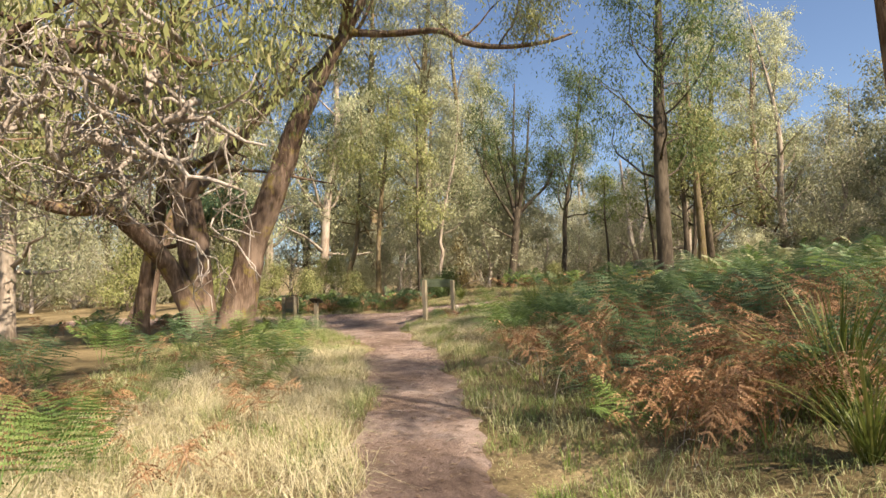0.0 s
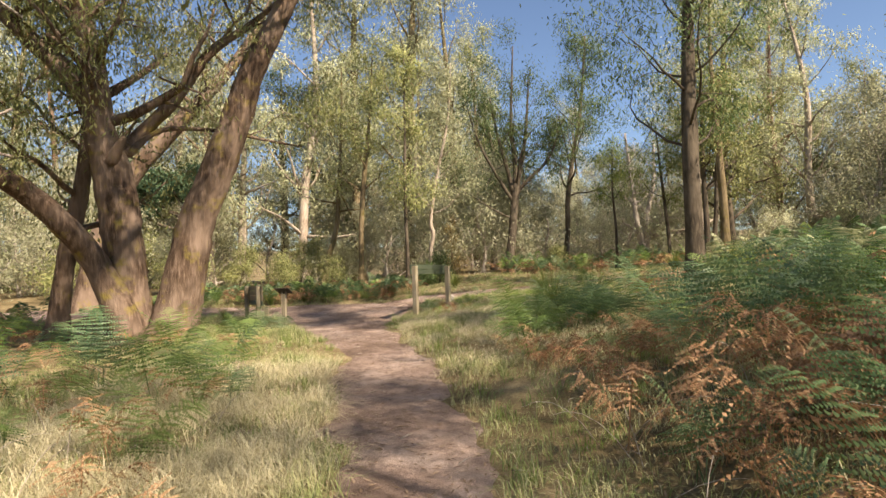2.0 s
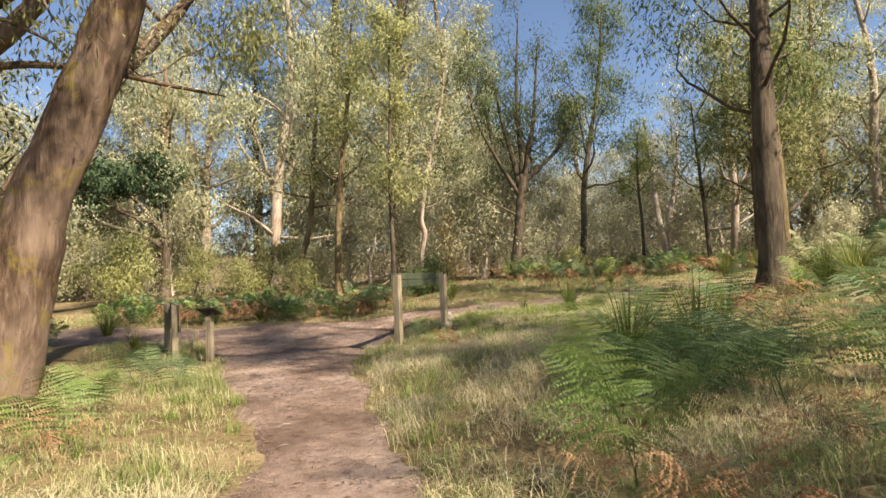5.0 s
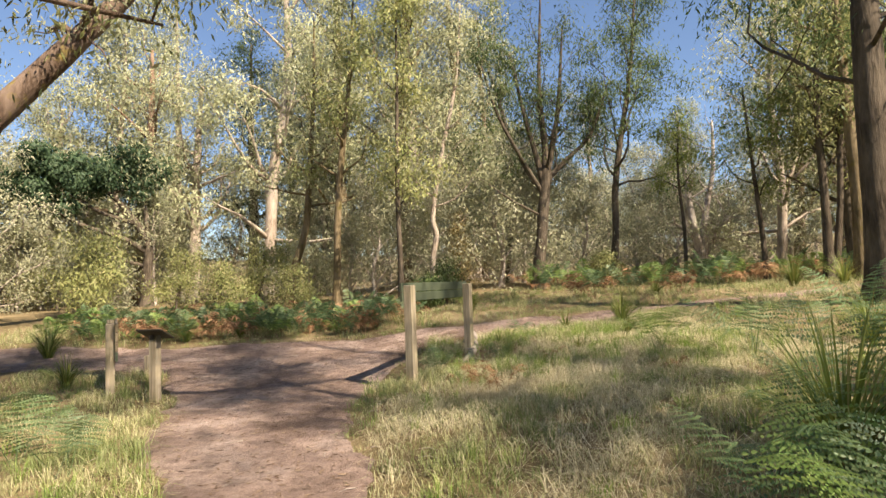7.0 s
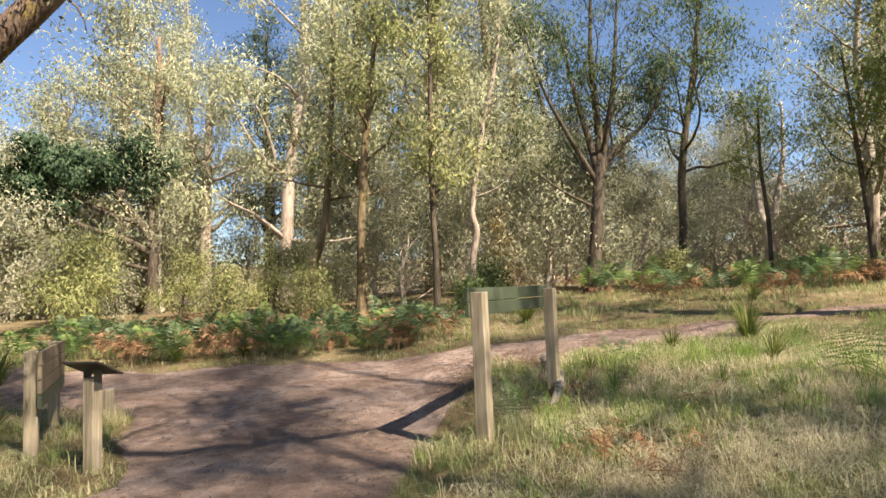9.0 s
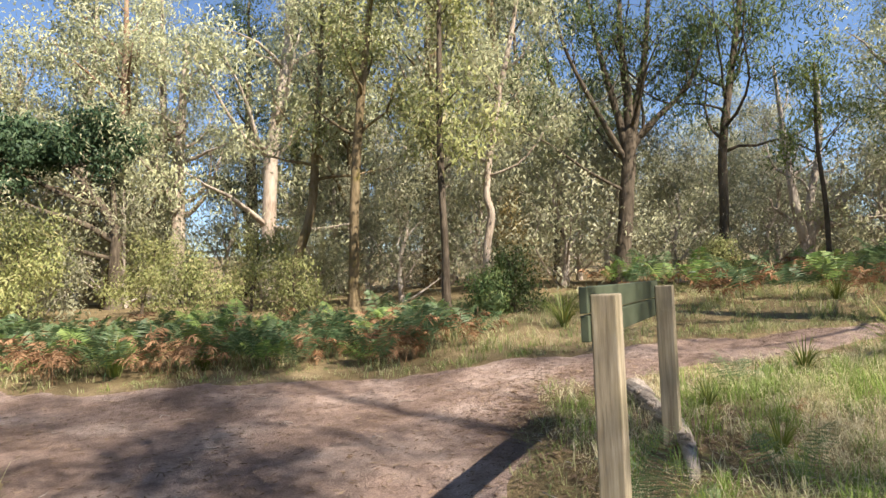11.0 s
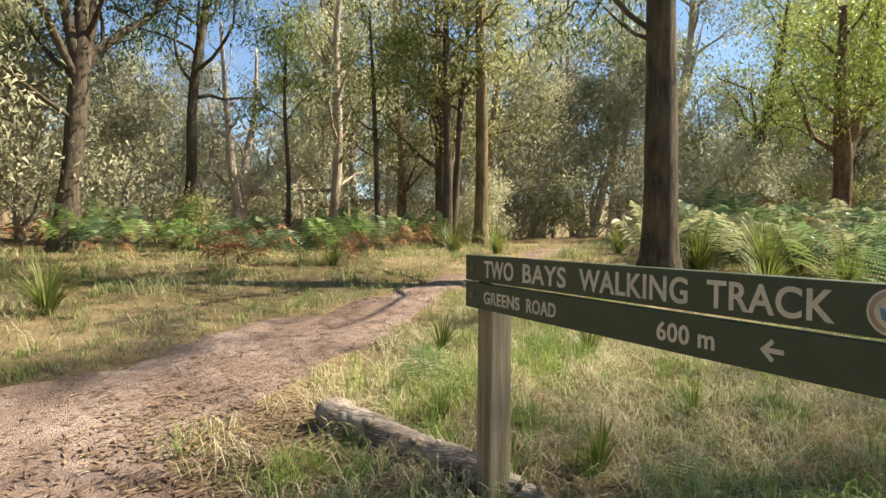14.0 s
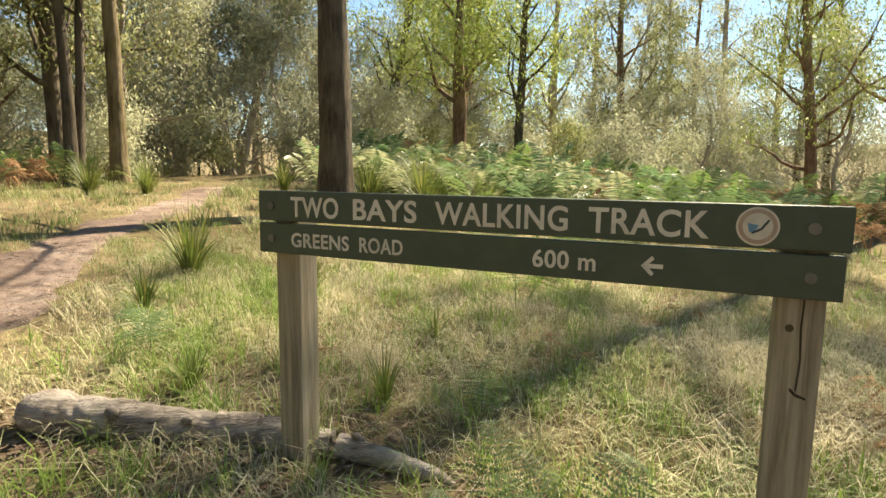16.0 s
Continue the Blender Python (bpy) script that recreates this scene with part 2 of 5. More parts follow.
def lie(x, y):
    """Height of the ground."""
    z = along(y, RISE)
    z += 0.50 * (1 - math.exp(-max(0.0, x + 1.9) / 2.6))
    z += 0.07 * min(16.0, max(0.0, x - 3)) * math.exp(-((y - 22) / 9) ** 2)
    z += 0.32 * smooth(-1.7, 1.6, x) * smooth(16, 9, y)
    z += 0.10 * smooth(-4.1, -6.0, x) * smooth(21, 17, y)
    d = max(0.0, math.hypot(x, y - 20) - 45)
    return z + 0.07 * d * smooth(0, 40, d) * smooth(900, 100, d) + 0.05 * noise.noise((x * 0.6, y * 0.6, 3)) + 0.02 * noise.noise((x * 2.3, y * 2.3, 9))


# ---- building helpers ----
def part(name, bm, material, parent=None, label=""):
    me = bpy.data.meshes.new(name)
    bm.to_mesh(me)
    bm.free()
    me.materials.append(material)
    ob = new(name, me)
    if parent:
        ob.parent = parent
    if label:
        ob["label"] = label
    return ob


def sheet(name, verts, faces, material, parent=None, flat=False):
    me = bpy.data.meshes.new(name)
    me.from_pydata(verts if isinstance(verts, list) else verts.tolist(), [], faces if isinstance(faces, list) else faces.tolist())
    if not flat:
        me.polygons.foreach_set("use_smooth", [True] * len(me.polygons))
    me.materials.append(material)
    ob = new(name, me)
    if parent:
        ob.parent = parent
    return ob


def box(bm, x0, y0, z0, x1, y1, z1, bevel=0.004, shift=None):
    made = bmesh.ops.create_cube(bm, size=1.0)["verts"]
    for v in made:
        v.co = Vector(((x0 + x1) / 2 + v.co.x * (x1 - x0), (y0 + y1) / 2 + v.co.y * (y1 - y0), (z0 + z1) / 2 + v.co.z * (z1 - z0)))
        if shift:
            v.co = shift @ v.co
    if bevel:
        edges = list({e for v in made for e in v.link_edges})
        bmesh.ops.bevel(bm, geom=edges, offset=bevel, segments=2, affect="EDGES", profile=0.5)
    return bm


class Tubes:
    """Gathers tapered, gently bumpy tubes into one mesh."""

    def __init__(self):
        self.v, self.f = [], []

    def add(self, pts, radii, sides=7, rough=0.0, seed=0):
        pts = [Vector(p) for p in pts]
        start = len(self.v)
        ref = Vector((0.3, 1, 0.2)).normalized()
        for i, p in enumerate(pts):
            ahead = (pts[min(i + 1, len(pts) - 1)] - pts[max(i - 1, 0)]).normalized()
            side = ahead.cross(ref)
            if side.length < 0.1:
                side = ahead.cross(Vector((1, 0, 0)))
            side.normalize()
            up = side.cross(ahead)
            for k in range(sides):
                a = 2 * math.pi * k / sides
                r = radii[i]
                if rough:
                    q = Vector((math.cos(a) * 1.3, math.sin(a) * 1.3, i * 0.35 + seed))
                    r *= 1 + rough * noise.noise(q * 1.7) + 0.4 * rough * noise.noise(q * 5)
                self.v.append(p + (side * math.cos(a) + up * math.sin(a)) * r)
        for i in range(len(pts) - 1):
            for k in range(sides):
                a, b = start + i * sides + k, start + i * sides + (k + 1) % sides
                self.f.append((a, b, b + sides, a + sides))
        self.f.append(tuple(range(start + (len(pts) - 1) * sides, start + len(pts) * sides)))
        self.f.append(tuple(range(start + sides - 1, start - 1, -1)))

    def mesh(self, name, material, parent=None):
        return sheet(name, [tuple(v) for v in self.v], self.f, material, parent)


def curve_points(pts, per=5):
    """A smooth line through pts (x, y, z, radius)."""
    out = []
    n = len(pts)
    for i in range(n - 1):
        p0, p1, p2, p3 = (np.array(pts[j], float) for j in (max(i - 1, 0), i, i + 1, min(i + 2, n - 1)))
        for k in range(per):
            t = k / per
            out.append(0.5 * (2 * p1 + (p2 - p0) * t + (2 * p0 - 5 * p1 + 4 * p2 - p3) * t * t + (3 * p1 - p0 - 3 * p2 + p3) * t ** 3))
    out.append(np.array(pts[-1], float))
    return out


def leaves(centres, spread, count, length, width, rng, droop=0.7, far=False):
    """Clumps of count leaves round each centre; every leaf is a lens of two triangles, or one triangle far off."""
    c = np.repeat(np.asarray(centres, float), count, axis=0)
    n = len(c)
    mids = c
    c = c + rng.normal(size=(n, 3)) * np.array([spread, spread, spread * 0.75])
    d = rng.normal(size=(n, 3))
    d[:, 2] = d[:, 2] * 0.6 - droop * 1.6
    d /= np.linalg.norm(d, axis=1)[:, None]
    s = np.cross(d, rng.normal(size=(n, 3)))
    s /= np.linalg.norm(s, axis=1)[:, None] + 1e-6
    ln = (length * rng.uniform(0.6, 1.25, n))[:, None]
    wd = (width * rng.uniform(0.7, 1.2, n))[:, None]
    face = np.cross(d, s)
    out = (c - mids) / spread + np.array([0, 0, 0.35])
    out /= np.linalg.norm(out, axis=1)[:, None] + 1e-6
    turn = np.where((face * out).sum(1) < 0, -1.0, 1.0)[:, None]
    s, face = s * turn, face * turn
    shade = out * 0.9 + face * 0.3
    shade /= np.linalg.norm(shade, axis=1)[:, None]
    if far:
        v = np.stack([c - s * wd, c + d * ln, c + s * wd], 1).reshape(-1, 3)
        return v, np.arange(n * 3).reshape(-1, 3), np.repeat(shade, 3, axis=0)
    v = np.stack([c, c + d * ln * 0.45 - s * wd, c + d * ln, c + d * ln * 0.45 + s * wd], 1).reshape(-1, 3)
    return v, np.arange(n * 4).reshape(-1, 4), np.repeat(shade, 4, axis=0)


def limb(start, heading, length, radius, rng, bend=0.25, lift=0.12, steps=6):
    """A wandering tapered limb, as points with radii."""
    p, d = np.array(start, float), np.array(heading, float)
    d /= np.linalg.norm(d)
    out = [np.r_[p, radius]]
    for i in range(steps):
        d = d + rng.normal(size=3) * bend + np.array([0, 0, lift])
        d /= np.linalg.norm(d)
        p = p + d * length / steps
        out.append(np.r_[p, max(0.006, radius * (1 - 0.82 * (i + 1) / steps))])
    return out


def crown_on(tubes, line, rng, first, limbs, reach, spread_up=0.5, twigs=5, sides=5, limb_r=0.45, lift=0.12, far=False):
    """Grows limbs and twigs out of a trunk line; returns where leaves go."""
    tips = []
    n = len(line)
    for k in range(limbs):
        f = first + (1 - first) * (k + rng.uniform(0, 0.9)) / limbs
        i = min(n - 1, int(f * (n - 1)))
        base = line[i]
        a = k * 2.4 + rng.uniform(-0.5, 0.5)
        size = reach * (1.15 - 0.65 * (f - first) / (1 - first + 1e-6)) * rng.uniform(0.75, 1.2)
        head = (math.cos(a), math.sin(a), spread_up + 0.6 * (f - first))
        br = limb(base[:3], head, size, max(0.015, base[3] * limb_r), rng, 0.22, lift, 4 if far else 6)
        tubes.add([q[:3] for q in br], [q[3] for q in br], 4 if far else sides)
        for j in range(twigs):
            q = br[rng.integers(2, len(br))]
            tw = limb(q[:3], rng.normal(size=3) + np.array([math.cos(a), math.sin(a), 0.25]), size * rng.uniform(0.25, 0.5), max(0.006, q[3] * 0.5), rng, 0.35, 0.0, 4)
            if not far:
                tubes.add([u[:3] for u in tw], [u[3] for u in tw], 3)
            elif j % 2:
                tubes.add([u[:3] for u in tw[::2]], [u[3] for u in tw[::2]], 3)
            tips += [tw[2][:3], tw[3][:3], tw[4][:3]]
        tips.append(br[-1][:3])
    top = line[-1][:3]
    return tips + [top]


def tree(name, x, y, trunk, bark, leaf, seed, label, first=0.45, limbs=12, reach=2.5, twigs=5, clump=9, spread=0.35, size=(0.16, 0.016), droop=0.7,
         spread_up=0.5, sides=10, category="tree", group="", limb_r=0.45, lift=0.12, extra=(), rough=0.12, z=None, far=False):
    """A tree at (x, y): trunk is a list of (dx, dy, height, radius); extra are further stems and boughs, each such a list with True where leaves grow."""
    rng = np.random.default_rng(seed)
    ob = tagged(new(name), label, category, group)
    ob.matrix_world = pose(x, y, lie(x, y) if z is None else z)
    tubes, twig = Tubes(), Tubes()
    line = curve_points(trunk)
    flare = [q[3] * (1 + 0.5 * math.exp(-max(0, q[2]) / 0.35)) for q in line]
    tubes.add([q[:3] for q in line], flare, sides, rough, seed)
    tips = crown_on(twig, line, rng, first, limbs, reach, spread_up, twigs, 5, limb_r, lift, far) if limbs else []
    for stem, leafy in extra:
        sl = curve_points(stem)
        tubes.add([q[:3] for q in sl], [q[3] for q in sl], max(6, sides - 2), rough, seed + len(stem))
        if leafy:
            count, start = leafy if isinstance(leafy, tuple) else (leafy, 0.5)
            tips += crown_on(twig, sl, rng, start, count, reach * 0.8, spread_up, twigs, 5, limb_r, lift, far)
    tubes.mesh("trunk", bark, ob)
    if twig.v:
        tagged(twig.mesh("branchwork", bark, ob), kind="stuff")
    if tips and leaf and clump:
        v, f, normals = leaves(tips, spread, clump, size[0], size[1], rng, droop, far)
        crown = tagged(sheet("crown", v, f, leaf, ob), kind="stuff")
        crown.data.normals_split_custom_set_from_vertices(normals.tolist())
    return ob


# ---- ground ----
def ladder(lo, hi, step, far):
    mid = list(np.arange(lo, hi + 1e-6, step))
    out, s, v = [], step, hi
    while v < far:
        s *= 1.35
        v += s
        out.append(v)
    neg, s, v = [], step, lo
    while v > -far:
        s *= 1.35
        v -= s
        neg.append(v)
    return neg[::-1] + mid + out


xs, ys = ladder(-12, 16, 0.22, 600), ladder(0, 36, 0.22, 600)
gv = [(x, y, lie(x, y)) for y in ys for x in xs]
W = len(xs)
gf = [(j * W + i, j * W + i + 1, (j + 1) * W + i + 1, (j + 1) * W + i) for j in range(len(ys) - 1) for i in range(W - 1)]
ground = tagged(sheet("ground", gv, gf, SOIL), "uneven bush ground of dry soil, grass roots and litter", "ground", kind="structure")

pv, pf, seen_at = [], [], {}
step = 0.11
for j in range(int(-3 / step), int(31 / step)):
    for i in range(int(-16 / step), int(13 / step)):
        corners = [(i, j), (i + 1, j), (i + 1, j + 1), (i, j + 1)]
        if max(trodden(a * step, b * step) for a, b in ((i, j), (i + 1, j + 1))) < -0.12:
            continue
        face = []
        for a, b in corners:
            if (a, b) not in seen_at:
                x, y = a * step, b * step
                d = trodden(x, y)
                seen_at[a, b] = len(pv)
                pv.append((x, y, lie(x, y) + 0.036 * smooth(-0.1, 0.15, d) - 0.012 + 0.006 * noise.noise((x * 5, y * 5, 1))))
            face.append(seen_at[a, b])
        pf.append(tuple(face))
path = tagged(sheet("path", pv, pf, GRAVEL), "pinkish-grey trodden gravel walking path with leaf litter", "path", kind="structure")

# grass as blades
rng = np.random.default_rng(11)


def blades(xy, height, lean, width, rng, z0=None):
    n = len(xy)
    base = np.column_stack([xy, z0])
    a = rng.uniform(0, 2 * np.pi, n)
    out = np.column_stack([np.cos(a), np.sin(a), np.zeros(n)])
    side = np.column_stack([-np.sin(a), np.cos(a), np.zeros(n)]) * (width * rng.uniform(0.6, 1.3, n))[:, None]
    h = (height * rng.uniform(0.5, 1.25, n))[:, None]
    b = (lean * rng.uniform(0.2, 1.4, n))[:, None]
    up = np.array([0, 0, 1.0])
    mid = base + up * h * 0.6 + out * h * b * 0.35
    tip = base + up * h * (1 - 0.35 * b) + out * h * b * 1.1
    v = np.stack([base - side, base + side, mid + side * 0.8, mid - side * 0.8, tip], 1).reshape(-1, 3)
    k = np.arange(n) * 5
    quads = np.column_stack([k, k + 1, k + 2, k + 3])
    tris = np.column_stack([k + 3, k + 2, k + 4])
    return v, quads.tolist() + tris.tolist()


def sow(x0, x1, y0, y1, n, keep, rng):
    pts = np.column_stack([rng.uniform(x0, x1, n), rng.uniform(y0, y1, n)])
    good = []
    for p in pts:
        if keep(p[0], p[1]):
            for k in range(9):
                q = p + rng.normal(size=2) * 0.045
                if trodden(q[0], q[1]) < 0.05:
                    good.append(q)
    return np.array(good), np.array([lie(p[0], p[1]) for p in good])


def open_grass(x, y):
    d = trodden(x, y)
    if d > -0.02:
        return rng.random() < 0.025 and d < 0.5
    if -1.6 < x < 0.9 and 22.6 < y < 25.8:
        t = min(1.0, max(0.0, (25.0 - y) / 2.1))
        gap = abs(x - (0.29 - 0.1 * t - 0.45 * t * t))
        if gap < 0.32 or rng.random() < 0.62 or (x < 0.2 and y > 23.6 and rng.random() < 0.6):
            return False
    patch = noise.noise((x * 0.5, y * 0.5, 7)) + 0.5 * noise.noise((x * 1.9, y * 1.9, 2))
    return rng.random() < 0.62 + 0.6 * patch


for x0, x1, y0, y1, n, h, w in ((-8, 3.5, 4, 15, 105000, 0.19, 0.0032), (-8, 5.5, 15, 27.6, 150000, 0.17, 0.0032), (-12, 14, 27.6, 36, 64000, 0.20, 0.0045), (5.5, 15, 14, 27.6, 28000, 0.22, 0.0055), (-1.5, 4.5, 19.5, 25.6, 30000, 0.10, 0.0026)):
    pts, z0 = sow(x0, x1, y0, y1, n // 9, open_grass, rng)
    hh = np.array([h * (0.9 + 1.1 * noise.noise((p[0] * 0.8, p[1] * 0.8, 4))) for p in pts])
    v, f = blades(pts, hh, 1.25, w, rng, z0 - 0.01)
    tagged(sheet("grass", v, f, GRASS, None, True), "dry straw and green meadow grass beside the path", "grass", kind="stuff")


STRAW = leaf_material("dry_straw", [(0.0, (0.36, 0.31, 0.17)), (0.5, (0.56, 0.50, 0.32)), (1.0, (0.74, 0.68, 0.50))], (0.62, 0.57, 0.38), 0.6, 0.3, 0.2, 0.0)
TUFT = leaf_material("fresh_tuft", [(0.0, (0.13, 0.22, 0.045)), (0.5, (0.22, 0.34, 0.07)), (1.0, (0.40, 0.47, 0.15))], (0.26, 0.36, 0.08), 0.5, 0.4, 0.25, 0.0)


def flattened_straw(x0, x1, y0, y1, n, height, seed):
    """Patches of bleached grass that lies half flat."""
    rg = np.random.default_rng(seed)
    spots = []
    while len(spots) < n:
        x, y = rg.uniform(x0, x1), rg.uniform(y0, y1)
        if trodden(x, y) < -0.05 and noise.noise((x * 1.1, y * 1.1, 17)) + 0.4 * noise.noise((x * 3, y * 3, 4)) > rg.uniform(-0.35, 0.25):
            spots += [(x + rg.normal() * 0.06, y + rg.normal() * 0.06) for k in range(12)]
    spots = np.array(spots)
    v, f = blades(spots, np.full(len(spots), height), 1.9, 0.0024, rg, np.array([lie(p[0], p[1]) for p in spots]))
    tagged(sheet("dry_grass", v, f, STRAW, None, True), "bleached straw grass lying half flat", "dry grass", kind="stuff")


flattened_straw(-0.8, 4.6, 19.5, 25.4, 16000, 0.17, 91)
flattened_straw(-6.2, -3.3, 5.0, 15.0, 26000, 0.26, 92)
flattened_straw(-1.9, 1.6, 13.5, 21.0, 9000, 0.2, 93)


def litter():
    n = 26000
    v, f = [], []
    pts = np.column_stack([rng.uniform(-8, 5, n), rng.uniform(4, 28, n)])
    by_log = np.column_stack([rng.normal(-0.15, 0.6, 6500), rng.normal(24.4, 0.9, 6500)])
    for i, (x, y) in enumerate(np.concatenate([pts, by_log])):
        if i < n and trodden(x, y) < -0.3 and rng.random() < 0.6:
            continue
        a, s, w = rng.uniform(0, 6.28), rng.uniform(0.02, 0.055), rng.uniform(0.004, 0.011)
        z = lie(x, y) + (0.03 if trodden(x, y) > 0.1 else 0.02)
        c, d = math.cos(a), math.sin(a)
        k = len(v)
        v += [(x - c * s, y - d * s, z + rng.uniform(-0.004, 0.012)), (x - d * w, y + c * w, z + 0.006), (x + c * s, y + d * s, z + rng.uniform(-0.004, 0.012)), (x + d * w, y - c * w, z + 0.002)]
        f.append((k, k + 1, k + 2, k + 3))
    return tagged(sheet("leaf_litter", v, f, LITTER, None, True), "fallen brown gum leaves and bark on the path", "leaf litter", kind="stuff")


litter()


def sticks():
    """Bark strips and dead twigs lying on the path and in the grass."""
    rg = np.random.default_rng(15)
    t = Tubes()
    for k in range(260):
        x, y = rg.uniform(-6.5, 3.5), rg.uniform(7, 27.5)
        a, s = rg.uniform(0, 6.28), rg.uniform(0.05, 0.22)
        z = lie(x, y) + 0.03
        t.add([(x, y, z), (x + math.cos(a) * s * 0.5, y + math.sin(a) * s * 0.5, z + rg.uniform(0, 0.02)), (x + math.cos(a + 0.2) * s, y + math.sin(a + 0.2) * s, z)], [0.005, 0.004, 0.002], 4)
    return tagged(t.mesh("twig_litter", DEADWOOD), "dead twigs and bark strips lying about", "twig litter", kind="stuff")


sticks()


# ---- ferns ----
def frond_mesh(name, pairs, teeth, length, arch, material, curl=0.0, mess=0.08):
    """One bracken frond: an arched stalk with paired leaflets, each cut into teeth."""
    rngf = np.random.default_rng(pairs * 7 + teeth + int(arch * 10))
    v, f = [], []

    def at(t):
        x = length * (t - 0.28 * arch * t * t)
        z = length * (1.75 * t - (0.55 + 0.5 * arch) * t * t - curl * t ** 3)
        return np.array([x * 0.9, 0, z])

    prev = None
    for i in range(9):
        t = i / 8
        p, r = at(t), 0.006 * (1 - 0.8 * t)
        ring = [p + (0, r, 0), p + (0, -r, 0), p + (0, 0, r)]
        k = len(v)
        v += [tuple(q) for q in ring]
        if i:
            for a in range(3):
                b = (a + 1) % 3
                f.append((k - 3 + a, k - 3 + b, k + b, k + a))
    for i in range(pairs):
        t = 0.26 + 0.74 * (i + 0.5) / pairs
        p = at(t)
        fwd = at(min(1, t + 0.02)) - at(t - 0.02)
        fwd /= np.linalg.norm(fwd)
        u = (t - 0.26) / 0.74
        full = length * 0.36 * (1 - u) ** 0.75 * (0.75 + 0.5 * min(1, u * 5)) + 0.02
        for s in (-1, 1):
            ln = full * rngf.uniform(0.8 - mess, 1.12)
            d = np.array([0, s, 0]) * 0.92 + fwd * rngf.uniform(0.22, 0.52)
            d[2] -= 0.18 + curl * 0.4 + rngf.uniform(-mess, mess)
            d /= np.linalg.norm(d)
            w = fwd - d * np.dot(fwd, d)
            w /= np.linalg.norm(w)
            if not teeth:
                k = len(v)
                hw = length * 0.30 / pairs
                v += [tuple(p), tuple(p + d * ln * 0.4 + w * hw), tuple(p + d * ln + np.array([0, 0, -0.14 * ln])), tuple(p + d * ln * 0.4 - w * hw)]
                f.append((k, k + 1, k + 2, k + 3))
            for j in range(teeth):
                a, b = j / teeth, (j + 1) / teeth
                wide = length * 0.29 / pairs * (1 - a) ** 0.45 * (0.55 + 0.45 * (1 - u)) + 0.003
                sag = np.array([0, 0, -0.12 * ln * a * a])
                q0, q1 = p + d * ln * a + sag, p + d * ln * (a * 0.2 + b * 0.8) + sag
                for side in (-1, 1):
                    tip = (q0 + q1) / 2 + w * side * wide + d * wide * 0.55 + rngf.normal(size=3) * 0.03 * mess * ln
                    k = len(v)
                    v += [tuple(q0), tuple(q1), tuple(tip)]
                    f.append((k, k + 1, k + 2))
    me = bpy.data.meshes.new(name)
    me.from_pydata([tuple(float(c) for c in q) for q in v], [], f)
    me.materials.append(material)
    return me


FRONDS = {}
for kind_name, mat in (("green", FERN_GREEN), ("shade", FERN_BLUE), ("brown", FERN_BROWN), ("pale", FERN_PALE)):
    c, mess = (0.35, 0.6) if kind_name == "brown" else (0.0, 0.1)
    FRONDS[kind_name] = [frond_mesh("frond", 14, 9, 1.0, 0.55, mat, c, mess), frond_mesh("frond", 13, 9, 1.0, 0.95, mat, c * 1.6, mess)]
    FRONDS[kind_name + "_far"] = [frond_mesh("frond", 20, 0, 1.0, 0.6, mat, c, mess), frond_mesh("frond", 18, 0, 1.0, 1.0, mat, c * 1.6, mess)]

FERN_WORDS = {"green": "fresh green bracken fern with arching fronds in grass", "shade": "blue-green bracken fern with broad toothed fronds", "brown": "dead rust-brown bracken fern with curled dry fronds"}


def fern(x, y, size, kind, count, seed, far=False, lean=None):
    r = random.Random(seed)
    ob = tagged(new("bracken_fern"), FERN_WORDS[kind], "fern", "bracken beside the path")
    ob.matrix_world = pose(x, y, lie(x, y) - 0.02)
    for k in range(count):
        fr = new("frond", FRONDS[kind + ("_far" if far else "")][k % 2])
        fr.parent = ob
        a = 360 * k / count + r.uniform(-30, 30) if lean is None else lean + r.uniform(-70, 70)
        s = size * r.uniform(0.7, 1.15)
        fr.matrix_basis = pose(r.uniform(-0.06, 0.06), r.uniform(-0.06, 0.06), 0, r.uniform(-18, 18), r.uniform(-18, 12), a) @ Matrix.Diagonal((s, s, s, 1))
    return ob


SINGLE = [(-0.46, 13.9, 1.0, "green", 7), (-0.1, 14.6, 0.9, "green", 6), (3.3, 20.5, 1.0, "shade", 7), (-0.62, 20.6, 0.55, "brown", 6), (-0.35, 20.2, 0.5, "brown", 5),
          (-0.83, 22.4, 0.5, "shade", 6), (-0.7, 22.75, 0.42, "shade", 5), (2.5, 21.6, 0.85, "green", 6), (0.95, 16.6, 0.85, "shade", 7), (1.6, 17.3, 0.9, "shade", 6), (0.35, 15.5, 0.8, "shade", 6), (0.75, 15.2, 0.9, "shade", 7), (1.15, 15.8, 0.9, "green", 6), (1.4, 15.2, 0.9, "shade", 6), (-4.7, 19.1, 0.75, "shade", 6),
          (-5.3, 19.5, 0.8, "shade", 6), (-6.1, 16.4, 0.9, "green", 7), (-5.1, 17.6, 0.8, "shade", 6), (-1.0, 6.9, 0.6, "green", 6), (1.95, 20.3, 0.35, "brown", 6), (1.3, 24.6, 0.42, "shade", 6),
          (0.9, 21.9, 0.4, "brown", 4), (-4.6, 14.2, 0.7, "green", 6), (-4.4, 12.6, 0.7, "shade", 6), (1.1, 23.5, 0.3, "brown", 4), (0.25, 22.6, 0.4, "shade", 5)]
for i, (x, y, s, k, c) in enumerate(SINGLE):
    fern(x, y, s, k, c, 100 + i)

r = random.Random(5)


